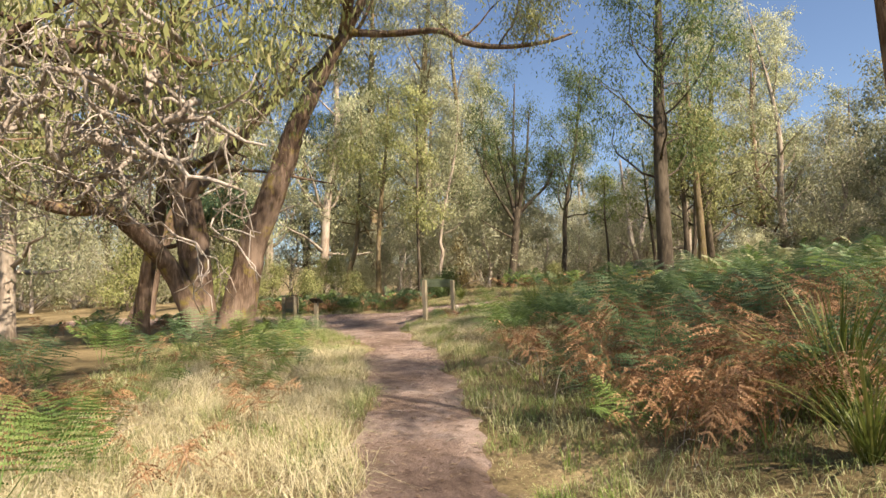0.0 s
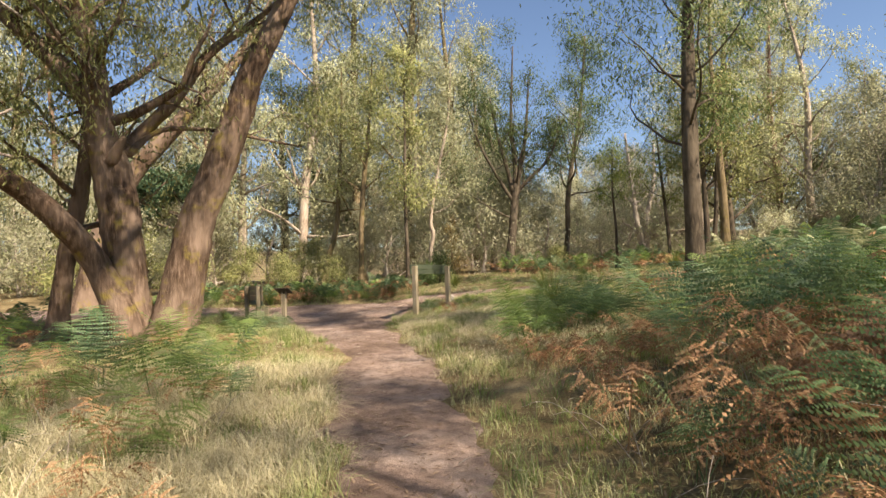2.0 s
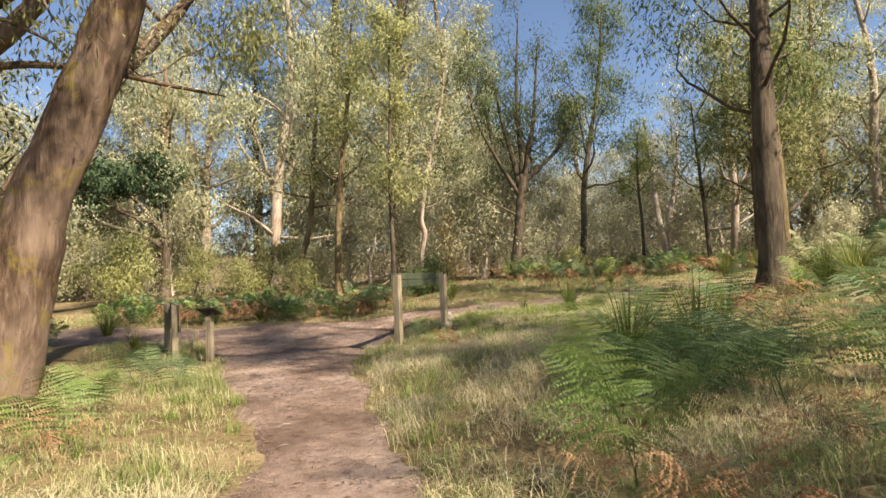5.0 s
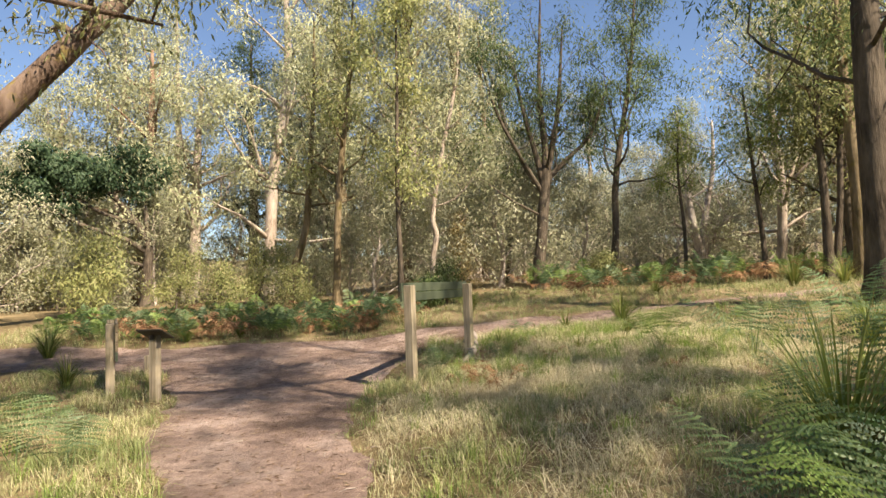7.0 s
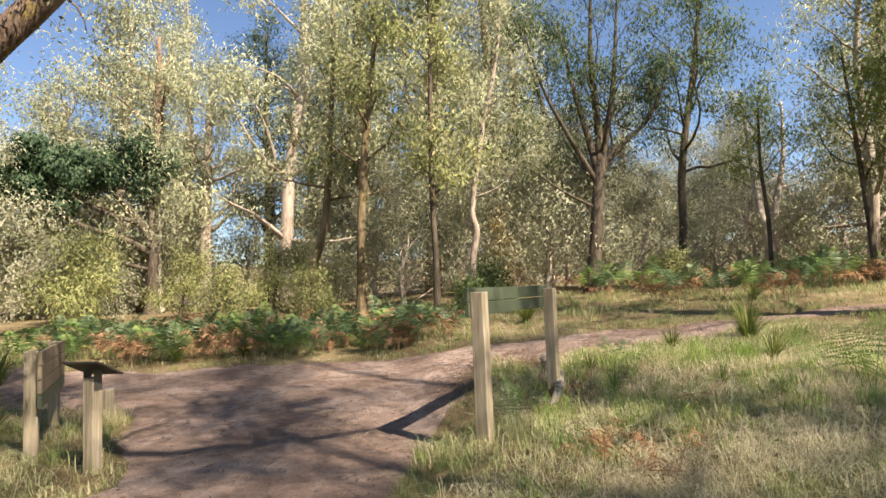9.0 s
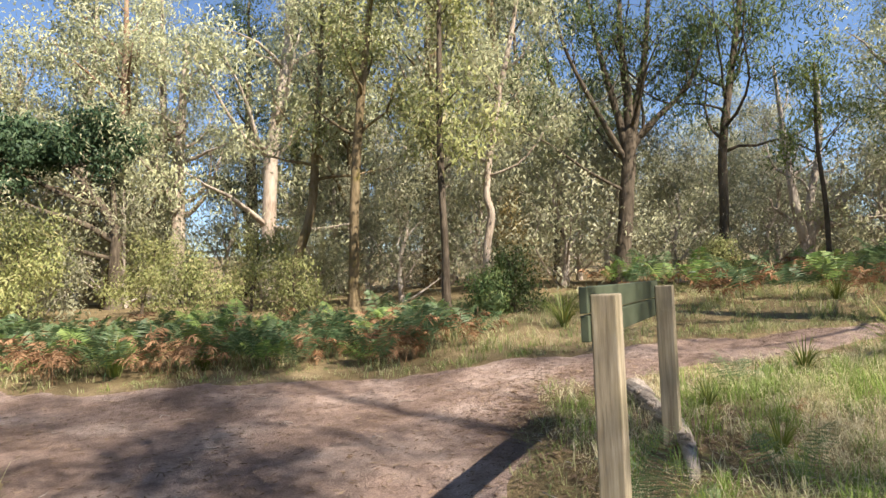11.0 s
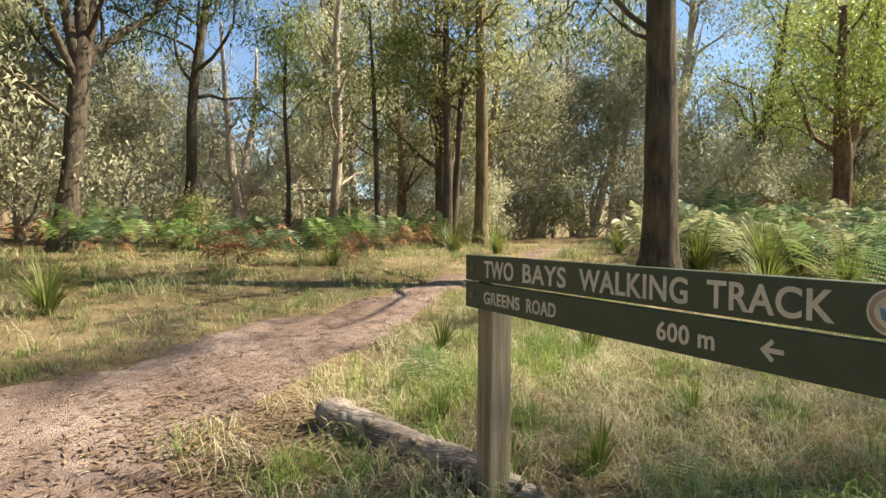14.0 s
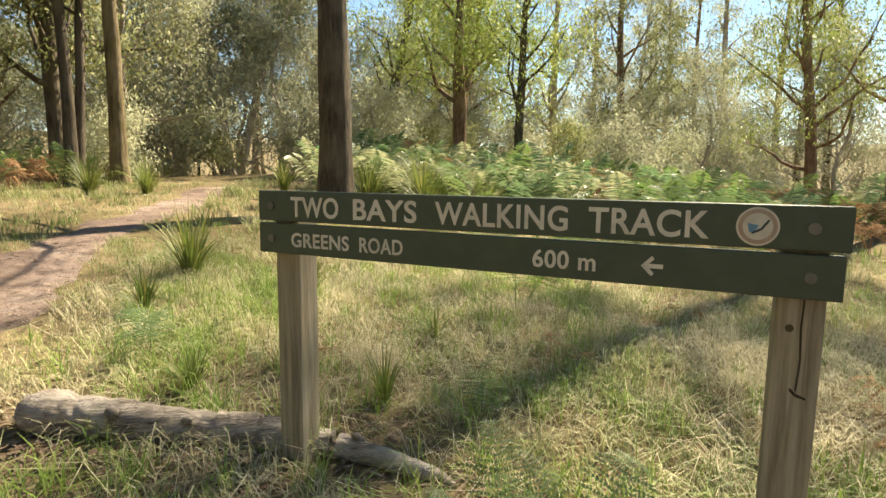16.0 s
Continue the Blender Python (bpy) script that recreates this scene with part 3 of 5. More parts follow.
def far_bracken(label, spots):
    """Bracken too far off to tell apart, joined. spots: rows of x, y, size, kind, fronds."""
    for kind_name in ("green", "shade", "brown", "pale"):
        vs, fs, base = [], [], 0
        for x, y, s, k, n in spots:
            if k != kind_name:
                continue
            for i in range(n):
                me = FRONDS[k + "_far"][i % 2]
                co = np.empty(len(me.vertices) * 3)
                me.vertices.foreach_get("co", co)
                m = np.array(pose(x + r.uniform(-0.08, 0.08), y + r.uniform(-0.08, 0.08), lie(x, y) - 0.02, r.uniform(-18, 18), r.uniform(-22, 8), 360 * i / n + r.uniform(-30, 30)) @ Matrix.Scale(s * r.uniform(0.7, 1.15), 4))
                vs.append(co.reshape(-1, 3) @ m[:3, :3].T + m[:3, 3])
                fs += [tuple(q + base for q in p.vertices) for p in me.polygons]
                base += len(me.vertices)
        if vs:
            tagged(sheet("bracken", np.concatenate(vs), fs, {"green": FERN_GREEN, "shade": FERN_BLUE, "brown": FERN_BROWN, "pale": FERN_PALE}[kind_name], None, True), label, "bracken", kind="stuff")



def fern_bed(x0, x1, y0, y1, n, size, kinds, far, clear=0.55):
    made, spots = 0, []
    while made < n:
        x, y = r.uniform(x0, x1), r.uniform(y0, y1)
        if trodden(x, y) > -clear:
            made += 0.2
            continue
        row = (x, y, size * r.uniform(0.75, 1.2), r.choice(kinds), r.randint(4, 6))
        if far:
            spots.append(row)
        else:
            fern(*row, r.randint(0, 99999))
        made += 1
    return spots


fern_bed(1.4, 5.5, 9.0, 14.5, 44, 1.15, ("green", "shade", "shade", "brown", "brown"), False, 1.2)
fern_bed(0.5, 2.8, 9.2, 11.8, 20, 1.1, ("shade", "brown", "brown", "green", "shade"), False, 1.0)
fern_bed(-0.7, 1.6, 10.8, 13.6, 30, 0.62, ("brown", "shade", "brown"), False, 0.7)
fern_bed(0.0, 1.9, 14.7, 16.5, 16, 0.85, ("shade", "green", "shade"), False, 0.7)
fern_bed(-0.9, 2.0, 6.2, 9.8, 84, 0.88, ("brown", "brown", "brown", "shade", "brown", "shade"), False, 0.8)
fern_bed(-8.8, -4.4, 6.0, 11.5, 34, 0.75, ("green", "brown", "brown", "shade"), False, 0.7)
fern_bed(-9.5, -4.6, 11.5, 17.5, 30, 0.85, ("green", "green", "shade", "brown"), False, 0.8)
fern_bed(3.4, 8.5, 14.5, 21.5, 18, 0.9, ("green", "shade", "shade", "brown"), False)
# the pale fronds here carry the sun's sheen in their colour
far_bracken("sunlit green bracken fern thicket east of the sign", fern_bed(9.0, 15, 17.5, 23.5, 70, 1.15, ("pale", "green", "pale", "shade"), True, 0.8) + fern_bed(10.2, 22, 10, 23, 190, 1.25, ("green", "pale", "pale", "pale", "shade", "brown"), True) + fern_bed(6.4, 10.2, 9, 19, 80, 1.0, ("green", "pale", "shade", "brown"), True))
far_bracken("green and rust-brown bracken undergrowth beyond the track", fern_bed(-9.5, -0.6, 28.3, 31.8, 210, 0.72, ("shade", "green", "shade", "brown", "brown"), True, 0.35) + fern_bed(4.5, 18, 29.5, 37, 110, 0.95, ("green", "brown", "brown", "shade"), True, 0.8) + fern_bed(-13, -7.5, 17, 28, 26, 0.9, ("shade", "green", "brown"), True, 0.5))


# ---- tussocks ----
def tussock(x, y, size, count, seed, label="tall green sword-grass tussock with arching blades"):
    rg = np.random.default_rng(seed)
    ob = tagged(new("grass_tussock"), label, "grass tussock")
    ob.matrix_world = pose(x, y, lie(x, y) - 0.02)
    v, f = [], []
    for k in range(count):
        a = rg.uniform(0, 6.283)
        c, s = math.cos(a), math.sin(a)
        L, out, w = size * rg.uniform(0.6, 1.2), rg.uniform(0.15, 0.85), 0.007 * rg.uniform(0.7, 1.3) * (0.6 + 0.5 * size)
        b = rg.uniform(0, 0.09) * size
        start = len(v)
        for i in range(6):
            t = i / 5
            rad = b + L * out * t * (0.55 + 0.55 * t)
            z = L * (t * (1.1 - 0.25 * out) - out * 0.55 * t ** 3)
            ww = w * (1 - t ** 2) + 0.0008
            v += [(c * rad - s * ww, s * rad + c * ww, z), (c * rad + s * ww, s * rad - c * ww, z + ww * 0.6)]
            if i:
                q = start + 2 * i
                f.append((q - 2, q - 1, q + 1, q))
    tagged(sheet("blade", v, f, TUSSOCK, ob, True), kind="stuff")
    return ob


for i, (x, y, s, n) in enumerate([(1.75, 16.5, 1.15, 200), (1.0, 16.7, 1.1, 190), (0.35, 6.2, 1.15, 150), (0.0, 5.6, 0.9, 90), (3.5, 24.8, 0.8, 150), (8.9, 21.5, 1.3, 260), (9.8, 20.9, 1.15, 200), (8.2, 20.4, 0.9, 150), (11.4, 21.8, 1.1, 180), (10.4, 19.2, 1.0, 160), (12.6, 18.0, 1.0, 150), (9.2, 22.6, 1.2, 220), (13.4, 20.4, 1.2, 180), (7.6, 21.6, 0.8, 130), (4.8, 20.2, 0.8, 110), (-6.9, 24.2, 0.65, 110), (-8.6, 27.2, 0.9, 150), (-6.2, 28.8, 0.8, 120),
                              (-4.9, 28.9, 0.7, 90), (10.6, 28.3, 1.0, 180), (11.4, 27.4, 0.9, 140), (3.0, 23.6, 0.5, 70), (1.2, 29.3, 0.8, 120), (12.5, 24.5, 0.9, 120), (6.9, 29.4, 0.6, 90), (0.55, 23.1, 0.35, 60), (1.6, 22.6, 0.3, 50), (2.3, 24.9, 0.45, 70), (0.7, 24.2, 0.32, 50)]):
    tussock(x, y, s, n, 40 + i)


def tufts():
    """Fresh green tufts scattered through the mown-looking grass."""
    rg = np.random.default_rng(8)
    pts, size = [], []
    while len(pts) < 480 * 30:
        x, y = (rg.uniform(-7, 7), rg.uniform(6, 28)) if rg.random() < 0.6 else (rg.uniform(-0.8, 4), rg.uniform(20.5, 25))
        if trodden(x, y) > -0.15:
            continue
        s = rg.uniform(0.12, 0.30)
        for k in range(30):
            pts.append((x + rg.normal() * 0.05, y + rg.normal() * 0.05))
            size.append(s)
    pts = np.array(pts)
    v, f = blades(pts, np.array(size), 0.9, 0.0030, rg, np.array([lie(p[0], p[1]) - 0.01 for p in pts]))
    tagged(sheet("grass", v, f, TUFT, None, True), "fresh green grass tufts among drier grass", "grass", kind="stuff")


tufts()


def dry_stalks():
    """Long bleached grass stalks that arch out over the edge of the path."""
    rg = np.random.default_rng(19)
    t = Tubes()
    for k in range(46):
        x, y = (rg.uniform(-1.3, 0.8), rg.uniform(5.6, 11)) if k < 26 else (rg.uniform(-6, -3.9), rg.uniform(7, 14))
        if trodden(x, y) > -0.1:
            continue
        a, s, hgt = rg.uniform(0, 6.28), rg.uniform(0.3, 0.9), rg.uniform(0.3, 0.75)
        z = lie(x, y)
        line = [(x + math.cos(a) * s * u, y + math.sin(a) * s * u, z + hgt * (1.9 * u - 1.25 * u * u)) for u in (0, 0.2, 0.4, 0.6, 0.8, 1.0)]
        t.add(line, [0.004, 0.0035, 0.003, 0.0025, 0.002, 0.001], 4)
    return tagged(t.mesh("grass_stalk", DEADWOOD), "long bleached grass stalks arching over the verge", "grass stalk", kind="stuff")


dry_stalks()


# ---- the junction: signs, marker, log ----
def post(parent, x, y, z0, z1, w, name="post", label=""):
    bm = bmesh.new()
    box(bm, x - w / 2, y - w / 2, z0, x + w / 2, y + w / 2, z1, 0.008)
    for v in bm.verts:
        if v.co.z > z1 - 0.03:
            v.co.z += 0.004 * noise.noise(v.co * 40)
        v.co.x += 0.003 * noise.noise(v.co * 3)
        v.co.y += 0.003 * noise.noise(v.co * 3 + Vector((7, 0, 0)))
    return part(name, bm, POST_WOOD, parent, label)


def text_mesh(text):
    cu = bpy.data.curves.new("lettering", "FONT")
    cu.body, cu.size, cu.extrude, cu.offset, cu.space_character = text, 1.0, 0.01, 0.018, 1.06
    tmp = bpy.data.objects.new("lettering", cu)
    scene.collection.objects.link(tmp)
    bpy.context.view_layer.update()
    me = bpy.data.meshes.new_from_object(tmp.evaluated_get(bpy.context.evaluated_depsgraph_get()))
    bpy.data.objects.remove(tmp)
    return me


def words(text, x0, x1, z0, cap, parent, y=-0.0025):
    """Raised cream letters, each a part, that fill x0 to x1 with capitals cap high, on the plane y."""
    whole = text_mesh(text)
    co = np.array([v.co[:] for v in whole.vertices])
    lo, hi, base = co[:, 0].min(), co[:, 0].max(), max(co[:, 1].min(), 0)
    top = co[:, 1].max()
    done = lo
    for n in range(1, len(text) + 1):
        if text[n - 1] == " ":
            continue
        ends = np.array([v.co.x for v in text_mesh(text[:n]).vertices]).max()
        me = text_mesh(text[n - 1])
        q = np.array([v.co[:] for v in me.vertices])
        q[:, 0] += ends - q[:, 0].max()
        flat = np.empty_like(q)
        flat[:, 0] = x0 + (q[:, 0] - lo) / (hi - lo) * (x1 - x0)
        flat[:, 2] = z0 + (q[:, 1] - base) / (top - base) * cap
        flat[:, 1] = np.where(q[:, 2] > 0, y, 0.001)
        me.vertices.foreach_set("co", flat.ravel())
        me.update()
        me.materials.clear()
        me.materials.append(LETTER_CREAM)
        ob = new("letter", me)
        ob.parent = parent
        ob["label"] = "cream letter " + text[n - 1]


def disc(parent, name, x, y, z, r, depth, material, segments=28, r1=None, label=""):
    bm = bmesh.new()
    bmesh.ops.create_cone(bm, cap_ends=True, segments=segments, radius1=r, radius2=r if r1 is None else r1, depth=depth, matrix=pose(x, y, z, 90, 0, 0))
    return part(name, bm, material, parent, label)


def shape(parent, name, pts, y, depth, material, label=""):
    bm = bmesh.new()
    face = bm.faces.new([bm.verts.new((a, y, b)) for a, b in pts])
    out = bmesh.ops.extrude_face_region(bm, geom=[face])
    for v in [g for g in out["geom"] if isinstance(g, bmesh.types.BMVert)]:
        v.co.y += depth
    bmesh.ops.recalc_face_normals(bm, faces=bm.faces)
    return part(name, bm, material, parent, label)


sign = tagged(new("track_sign"), "green timber walking track sign with cream letters on two posts", "sign")
sign.matrix_world = pose(-0.047, 23.715, 0, 0, 0, -127.4)
boards = []
for z0, z1, x1, nm in ((1.042, 1.174, 2.2, "upper"), (0.899, 1.031, 2.19, "lower")):
    bm = bmesh.new()
    box(bm, 0, 0, z0, x1, 0.042, z1, 0.005)
    boards.append(part("board", bm, BOARD_GREEN, sign, nm + " green painted timber board"))
post(sign, 0.118, 0.042 + 0.0665, -0.4, 1.135, 0.13, label="square weathered grey timber post")
post(sign, 2.2 - 0.108, 0.042 + 0.0665, -0.5, 1.135, 0.13, label="square weathered timber post with yellow stains")
for text, a, e in (("TWO", 0.184, 0.434), ("BAYS", 0.508, 0.802), ("WALKING", 0.882, 1.39), ("TRACK", 1.46, 1.83)):
    words(text, a, e, 1.066, 0.084, boards[0])
words("GREENS", 0.184, 0.485, 0.934, 0.060, boards[1])
words("ROAD", 0.538, 0.741, 0.934, 0.060, boards[1])
words("600 m", 1.27, 1.49, 0.934, 0.062, boards[1])
shape(boards[1], "arrow", [(1.635, 0.965), (1.668, 0.998), (1.676, 0.988), (1.660, 0.972), (1.703, 0.972), (1.703, 0.958), (1.660, 0.958), (1.676, 0.942), (1.668, 0.932)], -0.0025, 0.0035, LETTER_CREAM, "cream arrow pointing along the track")
badge = disc(sign, "badge", 1.96, -0.002, 1.108, 0.058, 0.006, LETTER_CREAM, label="round cream badge with a bird shape")
disc(badge, "ring", 1.96, -0.0055, 1.108, 0.052, 0.002, BADGE_RING, label="brown ring")
disc(badge, "field", 1.96, -0.007, 1.108, 0.040, 0.002, LETTER_CREAM)
shape(badge, "blue_shape", [(1.932, 1.118), (1.962, 1.112), (1.952, 1.092), (1.938, 1.090)], -0.010, 0.002, BADGE_BLUE)
shape(badge, "dark_shape", [(1.945, 1.085), (1.972, 1.098), (1.992, 1.128), (1.986, 1.130), (1.968, 1.104), (1.944, 1.091)], -0.011, 0.002, BADGE_DARK)
for bx in (0.055, 2.105):
    for bz in (1.108, 0.965):
        disc(sign, "bolt", bx + (0.02 if bx < 1 else 0), -0.004, bz, 0.017, 0.008, METAL, 12, label="dull metal bolt head")
for bx in (0.115, 2.02):
    for bz in (1.09, 0.955):
        disc(sign, "bolt_end", bx + 0.02, 0.042 + 0.118, bz, 0.012, 0.01, METAL, 8)

CRACK = timber_material("dark_crack", (0.03, 0.024, 0.017), (0.06, 0.047, 0.032), (0.09, 0.072, 0.05))
shape(sign, "crack", [(2.098, 0.89), (2.103, 0.89), (2.101, 0.80), (2.106, 0.70), (2.100, 0.60), (2.095, 0.61), (2.100, 0.70), (2.095, 0.80)], 0.0420, 0.004, CRACK, "long drying crack")
shape(sign, "crack", [(2.082, 0.615), (2.100, 0.598), (2.126, 0.588), (2.127, 0.582), (2.098, 0.588), (2.080, 0.606)], 0.0418, 0.004, CRACK, "dark split at a knot")
disc(sign, "knot", 2.068, 0.0432, 0.80, 0.012, 0.003, CRACK, 10, label="dark knot")

# the sign across the path, seen along its length
far_sign = tagged(new("information_sign"), "weathered timber sign of four boards on two posts", "sign")
fs0, fs1 = Vector((-5.70, 22.85)), Vector((-6.30, 24.45))
ang = math.degrees(math.atan2(fs1.y - fs0.y, fs1.x - fs0.x))
far_sign.matrix_world = pose(fs0.x, fs0.y, lie(fs0.x, fs0.y), 0, 0, ang)
post(far_sign, 0, 0.0, -0.3, 1.12, 0.12)
post(far_sign, (fs1 - fs0).length, 0.0, -0.3, 1.12, 0.12)
for k in range(4):
    bm = bmesh.new()
    box(bm, -0.14, -0.103, 0.555 + k * 0.143, (fs1 - fs0).length + 0.14, -0.063, 0.69 + k * 0.143, 0.005)
    part("board", bm, WOODEND if k else BOARD_GREEN, far_sign)

marker = tagged(new("marker_post"), "timber marker post with a tilted dark plaque on top", "marker post")
marker.matrix_world = pose(-4.93, 22.42, lie(-4.93, 22.42), 0, 0, -22)
post(marker, 0, 0, -0.3, 0.90, 0.115, "post", "square pale timber post")
bm = bmesh.new()
box(bm, -0.21, -0.16, -0.008, 0.21, 0.17, 0.012, 0.004, pose(0, 0.0, 0.985, -26, 0, 0))
part("plaque", bm, PLATE, marker, "dark tilted plaque")
for s in (-1, 1):
    bm = bmesh.new()
    box(bm, s * 0.062 - 0.003, -0.045, 0.78, s * 0.062 + 0.003, 0.045, 0.965, 0.001)
    part("bracket", bm, METAL, marker, "flat metal bracket")

stub = tagged(new("bollard"), "short pale timber bollard in the grass", "bollard")
stub.matrix_world = pose(-5.72, 24.6, lie(-5.72, 24.6))
post(stub, 0, 0, -0.2, 0.36, 0.12)


def make_log():
    ob = tagged(new("fallen_log"), "weathered grey fallen log lying behind the sign", "log")
    t = Tubes()
    line = [(0.18, 24.86, 0.085), (0.17, 24.78, 0.115), (0.16, 24.6, 0.105), (0.08, 24.3, 0.10), (0.05, 24.05, 0.088), (0.0, 23.8, 0.092), (-0.09, 23.45, 0.07), (-0.22, 23.16, 0.055), (-0.33, 22.95, 0.04), (-0.40, 22.86, 0.018)]
    pts = curve_points([(x + 0.1, y, lie(x + 0.1, y) + q * 0.8, q * 0.92) for x, y, q in line], 9)
    t.add([q[:3] for q in pts], [q[3] for q in pts], 26, 0.17, 4)
    t.mesh("log_body", LOGWOOD, ob)
    for x, y, dx, dz, w in ((0.20, 24.45, -0.11, 0.05, 0.036), (0.12, 24.1, -0.09, 0.045, 0.028), (-0.04, 23.3, -0.10, 0.02, 0.02)):
        k = Tubes()
        z = lie(x, y) + 0.115
        k.add([(x, y, z), (x + dx * 0.7, y - 0.02, z + dz * 0.8), (x + dx, y - 0.04, z + dz)], [w, w * 0.85, w * 0.5], 9, 0.3, w * 90)
        k.mesh("knot", LOGWOOD, ob)
    return ob


make_log()


# ---- trees ----
# the big spreading gum beside the path
GX, GY = -7.3, 19.0
tree("gum_tree", GX, GY, [(-0.45, 0.2, -0.3, 0.56), (-0.55, 0.25, 0.4, 0.47), (-0.68, 0.3, 1.9, 0.42), (-0.78, 0.3, 2.9, 0.42), (-0.95, 0.3, 3.9, 0.40), (-1.15, 0.2, 4.9, 0.31), (-1.2, 0.0, 6.4, 0.22), (-1.6, -0.3, 8.4, 0.15), (-1.7, -0.6, 11.0, 0.06)], BARK_GUM, GUM_LEAF, 21,
           "massive spreading gum tree with several leaning trunks", first=0.62, limbs=16, reach=3.4, twigs=7, clump=44, spread=0.30, size=(0.15, 0.017), droop=1.1, sides=20, rough=0.16,
           extra=[([(0.15, 0.0, -0.3, 0.62), (0.45, 0.0, 0.5, 0.50), (0.70, 0.0, 1.6, 0.42), (0.93, 0.0, 2.65, 0.38), (1.36, 0.0, 3.75, 0.36), (1.82, -0.05, 4.95, 0.33), (2.2, -0.05, 6.1, 0.28), (2.65, 0.0, 7.05, 0.24), (3.25, 0.0, 8.25, 0.19), (3.7, 0.0, 9.0, 0.16), (4.3, 0.2, 10.4, 0.10), (4.6, 0.3, 12.0, 0.05)], (9, 0.75)),
                  ([(-0.35, -0.1, -0.2, 0.42), (-0.58, -0.2, 0.7, 0.33), (-1.07, -0.2, 1.8, 0.27), (-1.5, -0.65, 2.6, 0.24), (-2.05, -0.85, 3.2, 0.22), (-2.45, -1.4, 3.55, 0.19), (-3.2, -1.6, 3.5, 0.15), (-4.4, -2.0, 3.9, 0.09), (-5.4, -2.6, 4.6, 0.04)], (5, 0.7)),
                  ([(-2.3, -1.25, 3.45, 0.17), (-2.8, -1.45, 3.95, 0.14), (-3.5, -1.8, 4.6, 0.10), (-4.3, -2.5, 5.6, 0.04)], (4, 0.6)),
                  ([(-1.1, 0.25, 4.5, 0.27), (-1.55, 0.3, 5.8, 0.24), (-2.45, 0.3, 6.7, 0.20), (-3.4, 0.2, 7.8, 0.15), (-4.4, 0.0, 9.2, 0.07)], (8, 0.5)),
                  ([(-0.85, 0.5, 4.3, 0.19), (-0.65, 0.9, 4.75, 0.16), (0.2, 1.0, 5.7, 0.14), (1.05, 1.0, 6.9, 0.11), (1.9, 1.1, 7.6, 0.08), (2.9, 1.3, 8.6, 0.04)], (6, 0.6)),
                  ([(-0.7, 0.6, 4.3, 0.09), (-0.1, 1.0, 4.98, 0.06), (1.15, 1.0, 4.98, 0.05), (2.3, 1.0, 4.75, 0.035), (3.2, 1.1, 4.6, 0.015)], (3, 0.6)),
                  ([(-0.85, 0.0, 4.0, 0.13), (-0.62, -0.1, 4.35, 0.10), (-0.5, -0.15, 4.55, 0.05)], 0),
                  ([(3.65, 0.0, 8.95, 0.13), (5.0, -0.4, 8.75, 0.10), (6.3, -1.2, 8.5, 0.085), (6.95, -2.0, 7.8, 0.08), (8.0, -2.0, 7.72, 0.065), (9.1, -2.0, 7.88, 0.05), (9.9, -2.0, 8.15, 0.025)], (5, 0.35)),
                  ([(3.6, 0.0, 8.9, 0.16), (4.0, -2.2, 9.8, 0.13), (4.3, -4.6, 10.3, 0.10), (4.2, -6.6, 10.4, 0.07), (4.0, -8.4, 10.2, 0.03)], (16, 0.3)),
                  ([(4.2, 0.15, 10.2, 0.12), (3.2, -2.4, 11.0, 0.10), (2.4, -4.8, 11.2, 0.07), (2.0, -7.0, 11.0, 0.03)], (14, 0.3))])

# the dark stem that stands behind it
tree("gum_tree", -10.0, 20.5, [(0, 0, -0.3, 0.24), (0.22, 0, 1.5, 0.21), (0.35, 0, 2.4, 0.20), (0.6, 0.1, 3.8, 0.18), (0.7, 0.3, 6.0, 0.14), (0.5, 0.5, 9, 0.07)], BARK_GUM, GUM_LEAF, 22, "dark rough-barked gum stem behind a larger tree",
     first=0.45, limbs=10, reach=2.8, twigs=6, clump=26, spread=0.36, size=(0.172, 0.022), droop=1.0, sides=12)


